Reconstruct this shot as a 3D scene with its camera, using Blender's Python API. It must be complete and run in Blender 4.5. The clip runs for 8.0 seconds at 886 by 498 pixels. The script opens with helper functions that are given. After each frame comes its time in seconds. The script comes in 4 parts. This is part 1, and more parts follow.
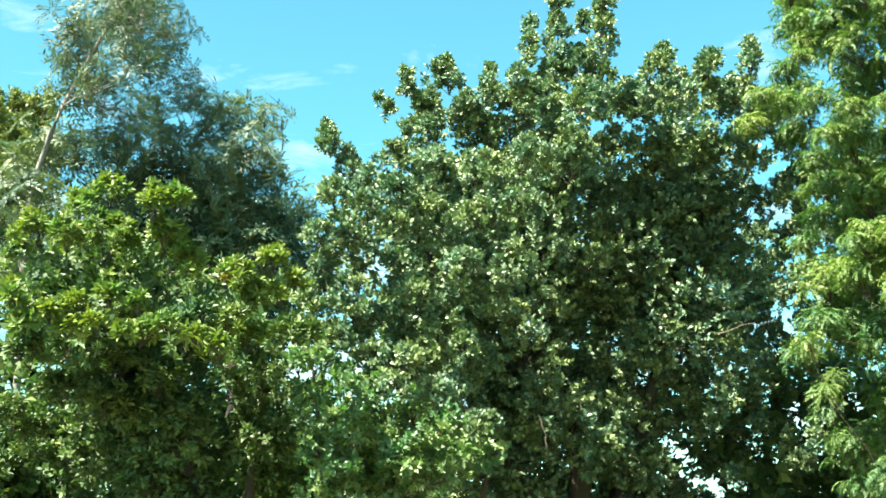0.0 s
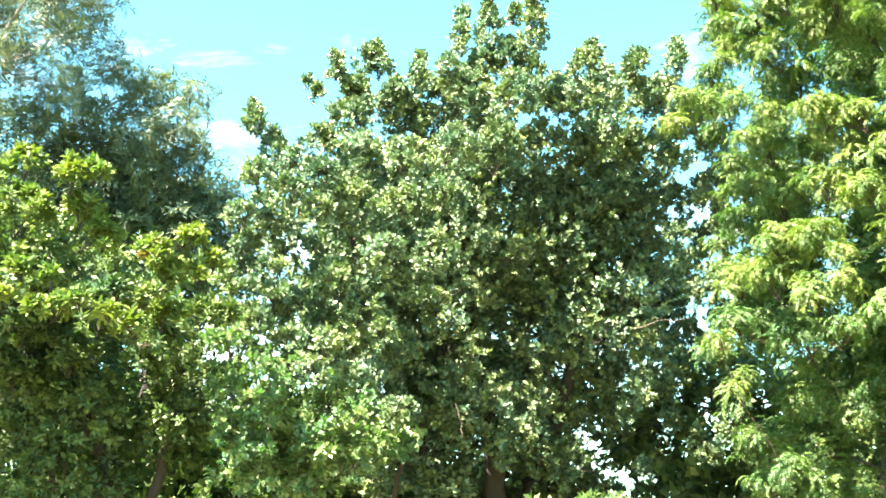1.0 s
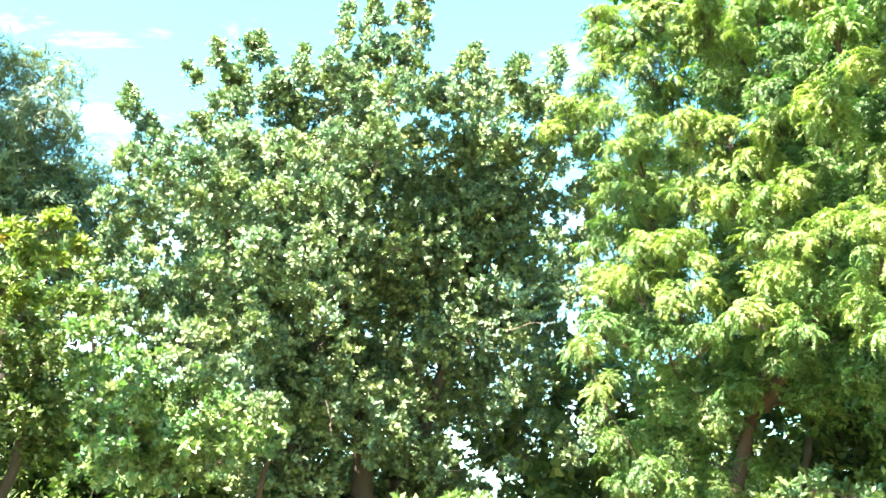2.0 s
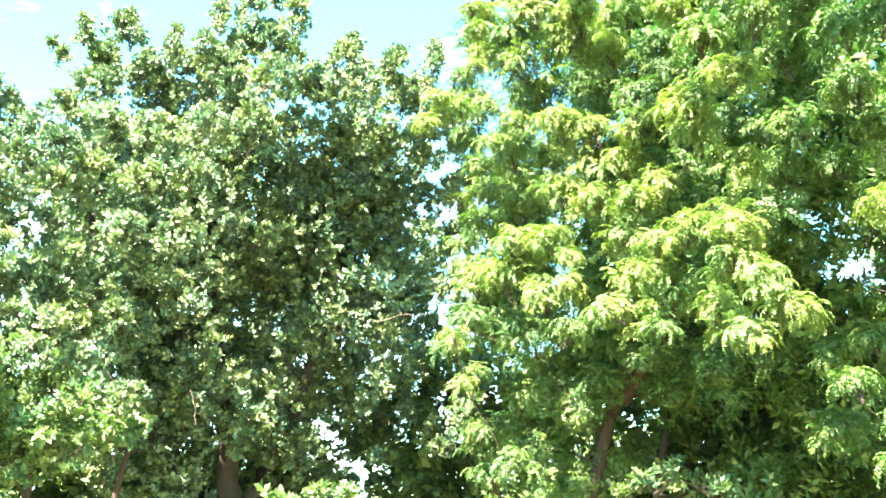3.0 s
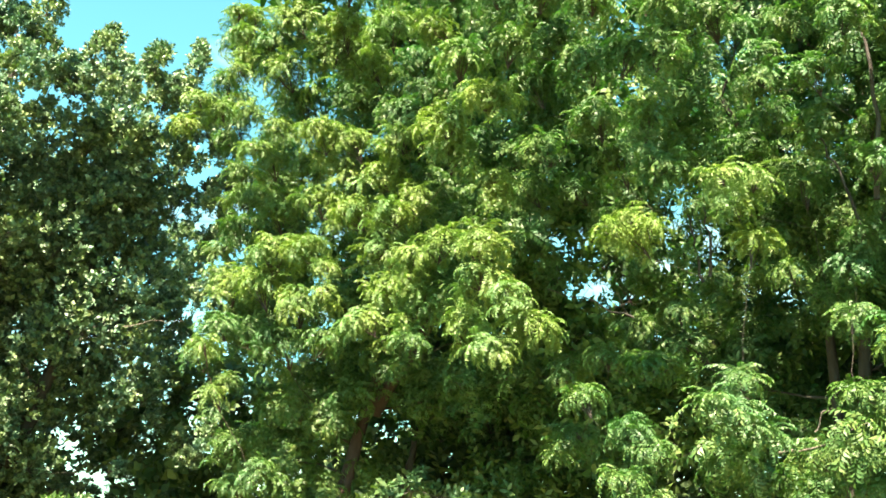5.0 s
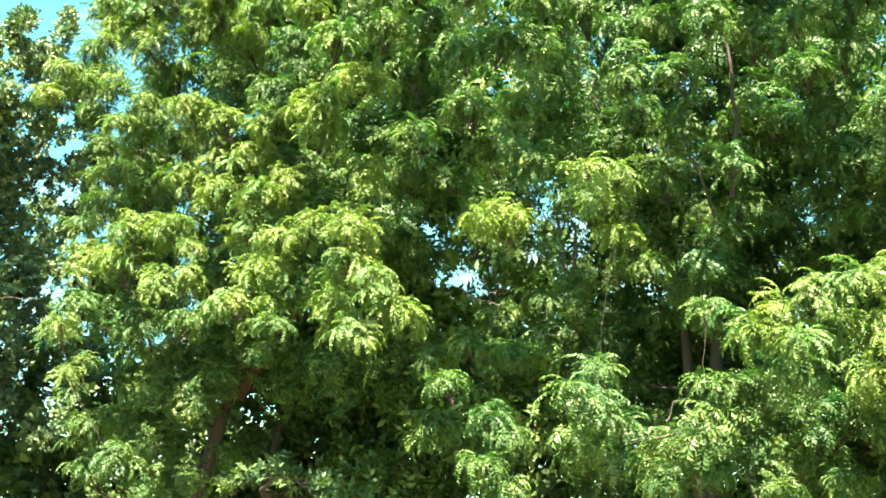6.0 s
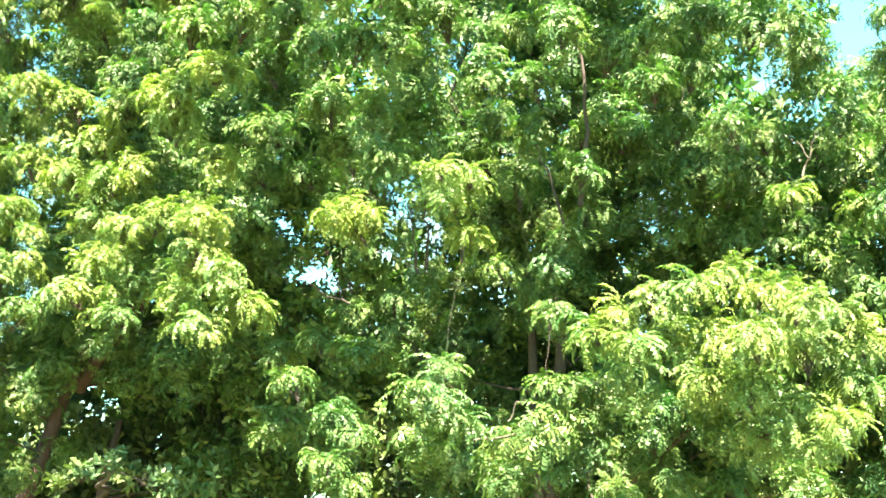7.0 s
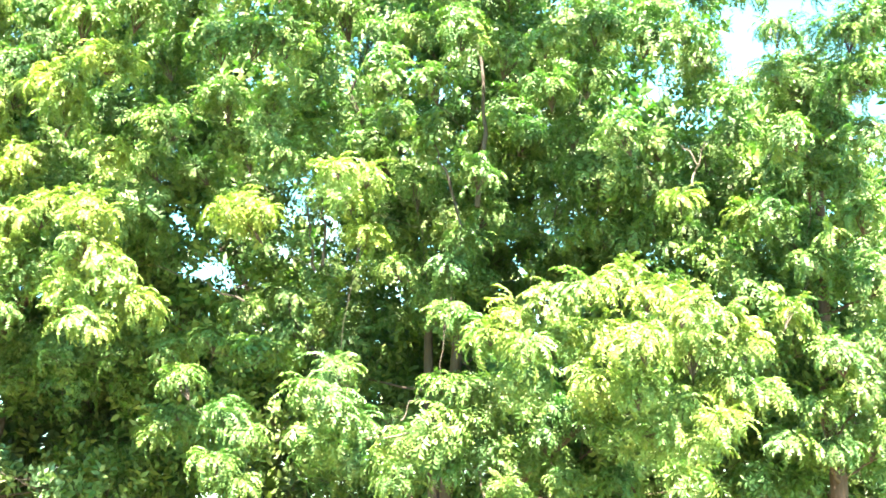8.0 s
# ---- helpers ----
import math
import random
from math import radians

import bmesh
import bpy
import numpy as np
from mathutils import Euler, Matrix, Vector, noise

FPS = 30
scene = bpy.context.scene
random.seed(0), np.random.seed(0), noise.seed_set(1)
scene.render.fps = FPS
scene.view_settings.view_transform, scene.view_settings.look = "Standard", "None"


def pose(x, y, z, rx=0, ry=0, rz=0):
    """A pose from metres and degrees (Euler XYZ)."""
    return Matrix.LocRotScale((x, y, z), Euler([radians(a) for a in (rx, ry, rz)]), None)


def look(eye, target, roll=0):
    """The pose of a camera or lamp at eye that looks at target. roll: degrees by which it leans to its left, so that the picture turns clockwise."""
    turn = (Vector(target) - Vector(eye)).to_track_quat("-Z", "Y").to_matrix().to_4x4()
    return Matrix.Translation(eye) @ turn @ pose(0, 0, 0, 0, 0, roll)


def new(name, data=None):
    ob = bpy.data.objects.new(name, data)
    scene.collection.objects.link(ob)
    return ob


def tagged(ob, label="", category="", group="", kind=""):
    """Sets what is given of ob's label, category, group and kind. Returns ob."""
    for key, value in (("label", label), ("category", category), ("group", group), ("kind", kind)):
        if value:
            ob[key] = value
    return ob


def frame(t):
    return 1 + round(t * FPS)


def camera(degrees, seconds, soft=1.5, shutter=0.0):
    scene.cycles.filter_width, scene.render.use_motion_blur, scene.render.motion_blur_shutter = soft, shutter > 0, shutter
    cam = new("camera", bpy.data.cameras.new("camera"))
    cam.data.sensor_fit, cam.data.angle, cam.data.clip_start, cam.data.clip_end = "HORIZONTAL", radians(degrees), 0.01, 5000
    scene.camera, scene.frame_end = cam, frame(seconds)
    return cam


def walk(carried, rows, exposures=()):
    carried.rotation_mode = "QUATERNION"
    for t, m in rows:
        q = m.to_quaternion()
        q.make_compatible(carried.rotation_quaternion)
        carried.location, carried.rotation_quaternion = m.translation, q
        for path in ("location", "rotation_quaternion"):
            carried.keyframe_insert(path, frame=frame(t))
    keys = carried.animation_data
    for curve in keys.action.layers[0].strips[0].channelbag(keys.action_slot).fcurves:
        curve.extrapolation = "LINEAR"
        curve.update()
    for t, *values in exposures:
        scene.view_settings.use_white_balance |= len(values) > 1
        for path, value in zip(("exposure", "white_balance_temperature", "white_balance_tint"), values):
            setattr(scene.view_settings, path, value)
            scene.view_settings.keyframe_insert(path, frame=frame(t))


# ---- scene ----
cam = camera(46.2, 8.0, soft=1.7)
# t, place, yaw, pitch, roll: a person turning on the spot with the camera half a metre in front
PATH = [
    (0.0, 0.0, 0.0, 1.6, 0.0, 15.46, -0.91),
    (0.5, 0.016, 0.001, 1.595, -1.89, 14.86, -0.54),
    (1.0, 0.036, 0.0, 1.594, -4.23, 14.76, 0.16),
    (1.5, 0.062, -0.002, 1.594, -7.39, 14.69, 0.26),
    (1.7, 0.076, -0.004, 1.594, -8.9, 14.76, 0.5),
    (2.8, 0.138, -0.017, 1.59, -16.49, 14.28, 0.36),
    (3.0, 0.15, -0.021, 1.59, -18.04, 14.3, 0.34),
    (3.5, 0.175, -0.03, 1.59, -21.19, 14.32, 0.1),
    (4.0, 0.199, -0.04, 1.589, -24.19, 14.13, 0.2),
    (4.2, 0.207, -0.043, 1.588, -25.3, 13.95, -0.1),
    (5.3, 0.263, -0.077, 1.595, -33.03, 14.91, -0.12),
    (5.5, 0.27, -0.08, 1.592, -33.97, 14.51, 0.1),
    (6.0, 0.3, -0.101, 1.588, -38.24, 14.09, -0.28),
    (6.5, 0.324, -0.121, 1.589, -41.93, 14.13, 0.08),
    (7.0, 0.35, -0.146, 1.587, -46.14, 13.97, 0.0),
    (7.5, 0.361, -0.159, 1.591, -48.26, 14.34, 0.05),
    (8.0, 0.381, -0.181, 1.587, -51.67, 13.9, -0.33),
]
EXPOSURES = [(0, 2.73, 6250, 9.2), (0.3, 2.88, 6450, 11.5), (0.5, 3.39, 6620, 16.5), (0.8, 3.64, 6620, 20.2), (1.5, 3.79, 6620, 21.0), (2.8, 4.24, 6520, 19.5), (3.0, 4.24, 6520, 19.5), (3.4, 3.34, 6750, 13.0), (3.6, 2.94, 6850, 10.8), (4.2, 3.02, 6850, 9.2), (5.5, 3.06, 6950, 10.0), (6.5, 3.54, 6950, 12.2), (7.0, 3.92, 6950, 15.2), (8.0, 4.54, 6850, 19.0)]
walk(cam, [(t, pose(x, y, z, 0, 0, yaw) @ pose(0, 0, 0, 90 + pitch, 0, 0) @ pose(0, 0, 0, 0, 0, roll)) for t, x, y, z, yaw, pitch, roll in PATH], EXPOSURES)

# ---- light: clear sky, sun high behind the left shoulder ----
SUN_FROM = Vector((-0.44, -0.46, 1.0)).normalized()
world = bpy.data.worlds.new("sky")
scene.world = world
world.use_nodes = True
wt = world.node_tree
wt.nodes.clear()


def wnode(kind, **values):
    n = wt.nodes.new(kind)
    for key, value in values.items():
        if key in n.inputs:
            n.inputs[key].default_value = value
    return n


sky = wt.nodes.new("ShaderNodeTexSky")
sky.sky_type = "NISHITA"
sky.sun_disc = False
sky.sun_elevation = math.asin(SUN_FROM.z)
sky.sun_rotation = math.atan2(SUN_FROM.x, SUN_FROM.y)
sky.air_density, sky.dust_density, sky.ozone_density = 1.0, 0.6, 1.2
tint = wnode("ShaderNodeMix")
tint.data_type, tint.blend_type = "RGBA", "MULTIPLY"
tint.inputs[0].default_value = 1.0
tint.inputs[7].default_value = (0.68, 1.40, 1.12, 1)
wt.links.new(sky.outputs[0], tint.inputs[6])
# thin wisps of cloud, thicker towards the horizon
co = wnode("ShaderNodeTexCoord")
stretch = wnode("ShaderNodeMapping")
stretch.inputs["Scale"].default_value = (2.2, 2.2, 7.0)
stretch.inputs["Rotation"].default_value = (0.0, 0.25, 0.3)
wt.links.new(co.outputs["Generated"], stretch.inputs[0])
wisp = wnode("ShaderNodeTexNoise", Scale=2.6, Detail=7.0, Roughness=0.62, Distortion=0.5)
wt.links.new(stretch.outputs[0], wisp.inputs["Vector"])
height = wnode("ShaderNodeSeparateXYZ")
wt.links.new(co.outputs["Generated"], height.inputs[0])
low = wnode("ShaderNodeMapRange")
low.inputs[1].default_value, low.inputs[2].default_value, low.inputs[3].default_value, low.inputs[4].default_value = 0.03, 0.45, 0.32, 0.0
wt.links.new(height.outputs[2], low.inputs[0])
total = wnode("ShaderNodeMath")
total.operation = "ADD"
wt.links.new(wisp.outputs[0], total.inputs[0])
wt.links.new(low.outputs[0], total.inputs[1])
cover = wnode("ShaderNodeMapRange")
cover.inputs[1].default_value, cover.inputs[2].default_value, cover.inputs[3].default_value, cover.inputs[4].default_value = 0.62, 1.14, 0.0, 0.8
wt.links.new(total.outputs[0], cover.inputs[0])
cloud = wnode("ShaderNodeMix")
cloud.data_type = "RGBA"
cloud.inputs[7].default_value = (9.5, 9.6, 9.8, 1)
wt.links.new(cover.outputs[0], cloud.inputs[0])
wt.links.new(tint.outputs[2], cloud.inputs[6])
back = wnode("ShaderNodeBackground", Strength=0.042)
wt.links.new(cloud.outputs[2], back.inputs[0])
wout = wnode("ShaderNodeOutputWorld")
wt.links.new(back.outputs[0], wout.inputs[0])

sun = new("sun", bpy.data.lights.new("sun", "SUN"))
sun.data.energy, sun.data.angle, sun.data.color = 5.0, radians(0.55), (1.0, 0.91, 0.73)
sun.matrix_world = look(SUN_FROM * 60, (0, 0, 0))


# ---- materials ----
def material(name):
    m = bpy.data.materials.new(name)
    m.use_nodes = True
    m.node_tree.nodes.clear()
    return m, m.node_tree


def ramp(nt, stops):
    r = nt.nodes.new("ShaderNodeValToRGB")
    while len(r.color_ramp.elements) < len(stops):
        r.color_ramp.elements.new(0.5)
    for e, (at, c) in zip(r.color_ramp.elements, stops):
        e.position, e.color = at, (*c, 1)
    return r


def leaf_material(name, stops, through_light, rough, gloss=0.5, clear=0.34, drift_by=1.0):
    """Leaves: each leaf its own tone, each bough a drift of its own, veiny blotches, light shining through."""
    m, nt = material(name)
    geo = nt.nodes.new("ShaderNodeNewGeometry")
    info = nt.nodes.new("ShaderNodeObjectInfo")
    grain = nt.nodes.new("ShaderNodeTexNoise")
    grain.inputs["Scale"].default_value, grain.inputs["Detail"].default_value = 55.0, 3.0
    pos = nt.nodes.new("ShaderNodeTexCoord")
    nt.links.new(pos.outputs["Object"], grain.inputs["Vector"])
    mixed = nt.nodes.new("ShaderNodeMath")
    mixed.operation = "MULTIPLY_ADD"
    mixed.inputs[1].default_value = 0.62
    nt.links.new(geo.outputs["Random Per Island"], mixed.inputs[0])
    drift = nt.nodes.new("ShaderNodeMath")
    drift.operation = "MULTIPLY_ADD"
    drift.inputs[1].default_value = 0.26
    nt.links.new(info.outputs["Random"], drift.inputs[0])
    blotch = nt.nodes.new("ShaderNodeMath")
    blotch.operation = "MULTIPLY"
    blotch.inputs[1].default_value = 0.16
    nt.links.new(grain.outputs[0], blotch.inputs[0])
    nt.links.new(blotch.outputs[0], drift.inputs[2])
    nt.links.new(drift.outputs[0], mixed.inputs[2])
    shade = ramp(nt, [(at, (0.75 * r, 0.77 * g, 0.72 * b)) for at, (r, g, b) in stops])
    nt.links.new(mixed.outputs[0], shade.inputs[0])
    # drifts of warmer, younger growth and of cooler, older growth from spray to spray
    patches = nt.nodes.new("ShaderNodeTexNoise")
    patches.inputs["Scale"].default_value, patches.inputs["Detail"].default_value = 2.4, 2.0
    nt.links.new(pos.outputs["Object"], patches.inputs["Vector"])
    age = ramp(nt, [(0.36, (0.80, 0.98, 1.25)), (0.5, (1.0, 1.0, 1.0)), (0.66, (1.18, 1.10, 0.80))])
    nt.links.new(patches.outputs[0], age.inputs[0])
    tone = nt.nodes.new("ShaderNodeMix")
    tone.data_type, tone.blend_type = "RGBA", "MULTIPLY"
    tone.inputs[0].default_value = drift_by
    nt.links.new(shade.outputs[0], tone.inputs[6])
    nt.links.new(age.outputs[0], tone.inputs[7])
    skin = nt.nodes.new("ShaderNodeBsdfPrincipled")
    skin.inputs["Roughness"].default_value = rough
    skin.inputs["Specular IOR Level"].default_value = gloss
    nt.links.new(tone.outputs[2], skin.inputs["Base Color"])
    bump = nt.nodes.new("ShaderNodeBump")
    bump.inputs["Strength"].default_value, bump.inputs["Distance"].default_value = 0.35, 0.004
    nt.links.new(grain.outputs[0], bump.inputs["Height"])
    nt.links.new(bump.outputs[0], skin.inputs["Normal"])
    glow = nt.nodes.new("ShaderNodeBsdfTranslucent")
    warm = nt.nodes.new("ShaderNodeMix")
    warm.data_type, warm.blend_type = "RGBA", "MULTIPLY"
    warm.inputs[0].default_value = 1.0
    warm.inputs[7].default_value = (*through_light, 1)
    nt.links.new(tone.outputs[2], warm.inputs[6])
    nt.links.new(warm.outputs[2], glow.inputs[0])
    mix = nt.nodes.new("ShaderNodeMixShader")
    mix.inputs[0].default_value = clear
    nt.links.new(skin.outputs[0], mix.inputs[1])
    nt.links.new(glow.outputs[0], mix.inputs[2])
    out = nt.nodes.new("ShaderNodeOutputMaterial")
    nt.links.new(mix.outputs[0], out.inputs[0])
    return m


def bark_material(name, dark, light):
    m, nt = material(name)
    pos = nt.nodes.new("ShaderNodeTexCoord")
    place = nt.nodes.new("ShaderNodeMapping")
    place.inputs["Scale"].default_value = (9.0, 9.0, 2.2)
    nt.links.new(pos.outputs["Object"], place.inputs[0])
    ridges = nt.nodes.new("ShaderNodeTexNoise")
    ridges.inputs["Scale"].default_value, ridges.inputs["Detail"].default_value, ridges.inputs["Roughness"].default_value = 3.0, 8.0, 0.7
    nt.links.new(place.outputs[0], ridges.inputs["Vector"])
    patch = nt.nodes.new("ShaderNodeTexNoise")
    patch.inputs["Scale"].default_value, patch.inputs["Detail"].default_value = 1.7, 3.0
    nt.links.new(pos.outputs["Object"], patch.inputs["Vector"])
    add = nt.nodes.new("ShaderNodeMath")
    add.operation = "MULTIPLY_ADD"
    add.inputs[1].default_value = 0.5
    nt.links.new(patch.outputs[0], add.inputs[0])
    half = nt.nodes.new("ShaderNodeMath")
    half.operation = "MULTIPLY"
    half.inputs[1].default_value = 0.55
    nt.links.new(ridges.outputs[0], half.inputs[0])
    nt.links.new(half.outputs[0], add.inputs[2])
    tone = ramp(nt, [(0.3, dark), (0.7, light)])
    nt.links.new(add.outputs[0], tone.inputs[0])
    skin = nt.nodes.new("ShaderNodeBsdfPrincipled")
    skin.inputs["Roughness"].default_value = 0.9
    nt.links.new(tone.outputs[0], skin.inputs["Base Color"])
    bump = nt.nodes.new("ShaderNodeBump")
    bump.inputs["Strength"].default_value, bump.inputs["Distance"].default_value = 0.8, 0.02
    nt.links.new(ridges.outputs[0], bump.inputs["Height"])
    nt.links.new(bump.outputs[0], skin.inputs["Normal"])
    out = nt.nodes.new("ShaderNodeOutputMaterial")
    nt.links.new(skin.outputs[0], out.inputs[0])
    return m


def ground_material():
    m, nt = material("dry_grass_and_earth")
    pos = nt.nodes.new("ShaderNodeTexCoord")
    big = nt.nodes.new("ShaderNodeTexNoise")
    big.inputs["Scale"].default_value, big.inputs["Detail"].default_value = 0.35, 5.0
    fine = nt.nodes.new("ShaderNodeTexNoise")
    fine.inputs["Scale"].default_value, fine.inputs["Detail"].default_value = 14.0, 8.0
    nt.links.new(pos.outputs["Object"], big.inputs["Vector"])
    nt.links.new(pos.outputs["Object"], fine.inputs["Vector"])
    mixed = nt.nodes.new("ShaderNodeMath")
    mixed.operation = "MULTIPLY_ADD"
    mixed.inputs[1].default_value = 0.5
    half = nt.nodes.new("ShaderNodeMath")
    half.operation = "MULTIPLY"
    half.inputs[1].default_value = 0.5
    nt.links.new(fine.outputs[0], half.inputs[0])
    nt.links.new(big.outputs[0], mixed.inputs[0])
    nt.links.new(half.outputs[0], mixed.inputs[2])
    tone = ramp(nt, [(0.35, (0.05, 0.075, 0.02)), (0.5, (0.10, 0.11, 0.035)), (0.65, (0.20, 0.15, 0.085))])
    nt.links.new(mixed.outputs[0], tone.inputs[0])
    skin = nt.nodes.new("ShaderNodeBsdfPrincipled")
    skin.inputs["Roughness"].default_value = 0.95
    nt.links.new(tone.outputs[0], skin.inputs["Base Color"])
    bump = nt.nodes.new("ShaderNodeBump")
    bump.inputs["Strength"].default_value, bump.inputs["Distance"].default_value = 0.7, 0.05
    nt.links.new(fine.outputs[0], bump.inputs["Height"])
    nt.links.new(bump.outputs[0], skin.inputs["Normal"])
    out = nt.nodes.new("ShaderNodeOutputMaterial")
    nt.links.new(skin.outputs[0], out.inputs[0])
    return m


NEEM_LEAF = leaf_material("neem_leaf", [(0.0, (0.030, 0.086, 0.024)), (0.5, (0.076, 0.148, 0.039)), (1.0, (0.17, 0.218, 0.075))], (0.9, 1.7, 0.6), 0.52, 0.38, 0.25)
# lighter copy of the neem leaf: young growth, with sunlight on the tufts coloured in
NEEM_YOUNG_LIT = leaf_material("neem_young_lit_leaf", [(0.0, (0.072, 0.140, 0.028)), (0.55, (0.145, 0.212, 0.052)), (1.0, (0.225, 0.268, 0.09))], (1.1, 1.6, 0.6), 0.52, 0.36, 0.27)
# the fig's palest leaf tone is raised to stand for sun glints
FICUS_LEAF = leaf_material("ficus_leaf", [(0.0, (0.036, 0.070, 0.036)), (0.5, (0.124, 0.188, 0.086)), (1.0, (0.36, 0.42, 0.265))], (1.0, 1.6, 0.7), 0.48, 0.45, 0.13, 1.0)
FICUS_YOUNG = leaf_material("ficus_young_leaf", [(0.0, (0.070, 0.14, 0.028)), (0.5, (0.12, 0.20, 0.045)), (1.0, (0.21, 0.28, 0.085))], (1.1, 1.6, 0.6), 0.44, 0.55, 0.26)
BUSH_LEAF = leaf_material("bush_leaf", [(0.0, (0.044, 0.108, 0.040)), (0.5, (0.128, 0.206, 0.076)), (1.0, (0.28, 0.33, 0.175))], (1.0, 1.7, 0.7), 0.46, 0.5, 0.26)
MANGO_LEAF = leaf_material("mango_leaf", [(0.0, (0.034, 0.074, 0.026)), (0.55, (0.088, 0.145, 0.050)), (1.0, (0.19, 0.235, 0.098))], (1.2, 1.6, 0.6), 0.5, 0.38, 0.2)
# yellow-green young tops; its lightness also stands for sun on shelf and right boughs
MANGO_YOUNG_LIT = leaf_material("mango_young_lit_leaf", [(0.0, (0.070, 0.125, 0.024)), (0.55, (0.155, 0.215, 0.046)), (1.0, (0.25, 0.29, 0.085))], (1.3, 1.6, 0.6), 0.52, 0.36, 0.24)
MANGO_FLUSH = leaf_material("mango_coppery_flush", [(0.0, (0.09, 0.13, 0.022)), (0.5, (0.165, 0.150, 0.04)), (1.0, (0.23, 0.17, 0.07))], (1.3, 1.3, 0.6), 0.45)
ACACIA_LEAF = leaf_material("acacia_leaf", [(0.0, (0.050, 0.078, 0.044)), (0.5, (0.090, 0.128, 0.072)), (1.0, (0.165, 0.20, 0.12))], (1.3, 1.5, 0.8), 0.55, 0.4, 0.22)
PLUME_LEAF = leaf_material("fine_frond", [(0.0, (0.044, 0.076, 0.042)), (0.5, (0.098, 0.144, 0.076)), (1.0, (0.20, 0.245, 0.15))], (1.4, 1.5, 0.8), 0.5, 0.45, 0.25)
FAR_LEAF = leaf_material("far_tree_leaf", [(0.0, (0.08, 0.12, 0.024)), (0.5, (0.15, 0.20, 0.04)), (1.0, (0.25, 0.28, 0.07))], (1.5, 1.5, 0.7), 0.5, 0.4, 0.22)
BARK_BROWN = bark_material("brown_bark", (0.018, 0.011, 0.009), (0.068, 0.038, 0.030))
BARK_GREY = bark_material("grey_bark", (0.08, 0.072, 0.066), (0.34, 0.31, 0.285))
BARK_PALE = bark_material("pale_twig_bark", (0.06, 0.048, 0.04), (0.19, 0.155, 0.125))
BARK_DARK = bark_material("dark_bark", (0.018, 0.014, 0.011), (0.060, 0.046, 0.037))


# ---- mesh helpers ----
def quads(name, verts, faces, mat):
    """One mesh from arrays of points and faces of three or four corners each."""
    me = bpy.data.meshes.new(name)
    n, corners = faces.shape
    me.vertices.add(len(verts))
    me.vertices.foreach_set("co", np.ascontiguousarray(verts, np.float32).ravel())
    me.loops.add(corners * n)
    me.loops.foreach_set("vertex_index", np.ascontiguousarray(faces, np.int32).ravel())
    me.polygons.add(n)
    me.polygons.foreach_set("loop_start", np.arange(0, corners * n, corners, dtype=np.int32))
    me.update(calc_edges=True)
    me.materials.append(mat)
    return me


def part(name, me, parent, label=""):
    ob = new(name, me)
    ob.parent = parent
    return tagged(ob, label)


def thing(name, place, label, category, group=""):
    return tagged(put(new(name), place), label, category, group)


def put(ob, place):
    ob.location = place
    return ob


def unit(v):
    return v / np.maximum(np.linalg.norm(v, axis=-1, keepdims=True), 1e-9)


def tube(points, radii, sides, rng, knots=0.0):
    """A tapered, slightly uneven limb along points."""
    points = np.asarray(points, float)
    along = unit(np.gradient(points, axis=0))
    ref = np.where(np.abs(along[:, 2:3]) > 0.9, [[1.0, 0, 0]], [[0, 0, 1.0]])
    a = unit(np.cross(along, ref))
    b = np.cross(along, a)
    ang = np.linspace(0, 2 * np.pi, sides, endpoint=False)
    ring = a[:, None, :] * np.cos(ang)[None, :, None] + b[:, None, :] * np.sin(ang)[None, :, None]
    r = np.asarray(radii)[:, None] * (1 + knots * rng.uniform(-1, 1, (len(points), sides)))
    verts = (points[:, None, :] + ring * r[:, :, None]).reshape(-1, 3)
    i = np.arange(len(points) - 1)[:, None] * sides
    k = np.arange(sides)[None, :]
    k2 = (k + 1) % sides
    faces = np.stack([i + k, i + k2, i + sides + k2, i + sides + k], -1).reshape(-1, 4)
    return verts, faces


def joined(pieces):
    verts, faces, at = [], [], 0
    for v, f in pieces:
        verts.append(v)
        faces.append(f + at)
        at += len(v)
    return np.concatenate(verts), np.concatenate(faces)


def curve_between(p, q, rng, sag, n=7):
    """A limb's line from p up and over to q."""
    p, q = np.asarray(p, float), np.asarray(q, float)
    s = np.linspace(0, 1, n)[:, None]
    length = np.linalg.norm(q - p)
    middle = (p + q) / 2 + np.array([0, 0, sag * length]) + rng.normal(0, 0.06, 3) * length
    line = (1 - s) ** 2 * p + 2 * s * (1 - s) * middle + s ** 2 * q
    line[1:-1] += rng.normal(0, 0.012, (n - 2, 3)) * length
    return line


# ---- leaf sprays: each a twig's end with its leaves, growing along +z ----
def plain_blade(width, widest, fold, hang, rng):
    """A leaf of the inner crown: four points, one folded face."""
    w = width * rng.uniform(0.9, 1.2)
    return np.array([[0, 0, 0], [widest, w, fold * w - 0.3 * hang], [1, 0, -hang], [widest, -w, fold * w - 0.3 * hang]])


def blade(width, widest, fold, hang, rng):
    """A leaf along +x, one long, folded on its midrib: six points, two faces."""
    w = width * rng.uniform(0.85, 1.15)
    up = fold * w
    xs = np.array([0, widest, min(0.97, widest + 0.38), 1.0, min(0.97, widest + 0.38), widest])
    ys = np.array([0, w, 0.72 * w, 0, -0.72 * w, -w])
    zs = np.array([0, up, 0.72 * up, 0, 0.72 * up, up]) - hang * xs ** 2
    return np.stack([xs, ys, zs], -1)


BLADE_FACES = np.array([[0, 1, 2, 3], [0, 3, 4, 5]])


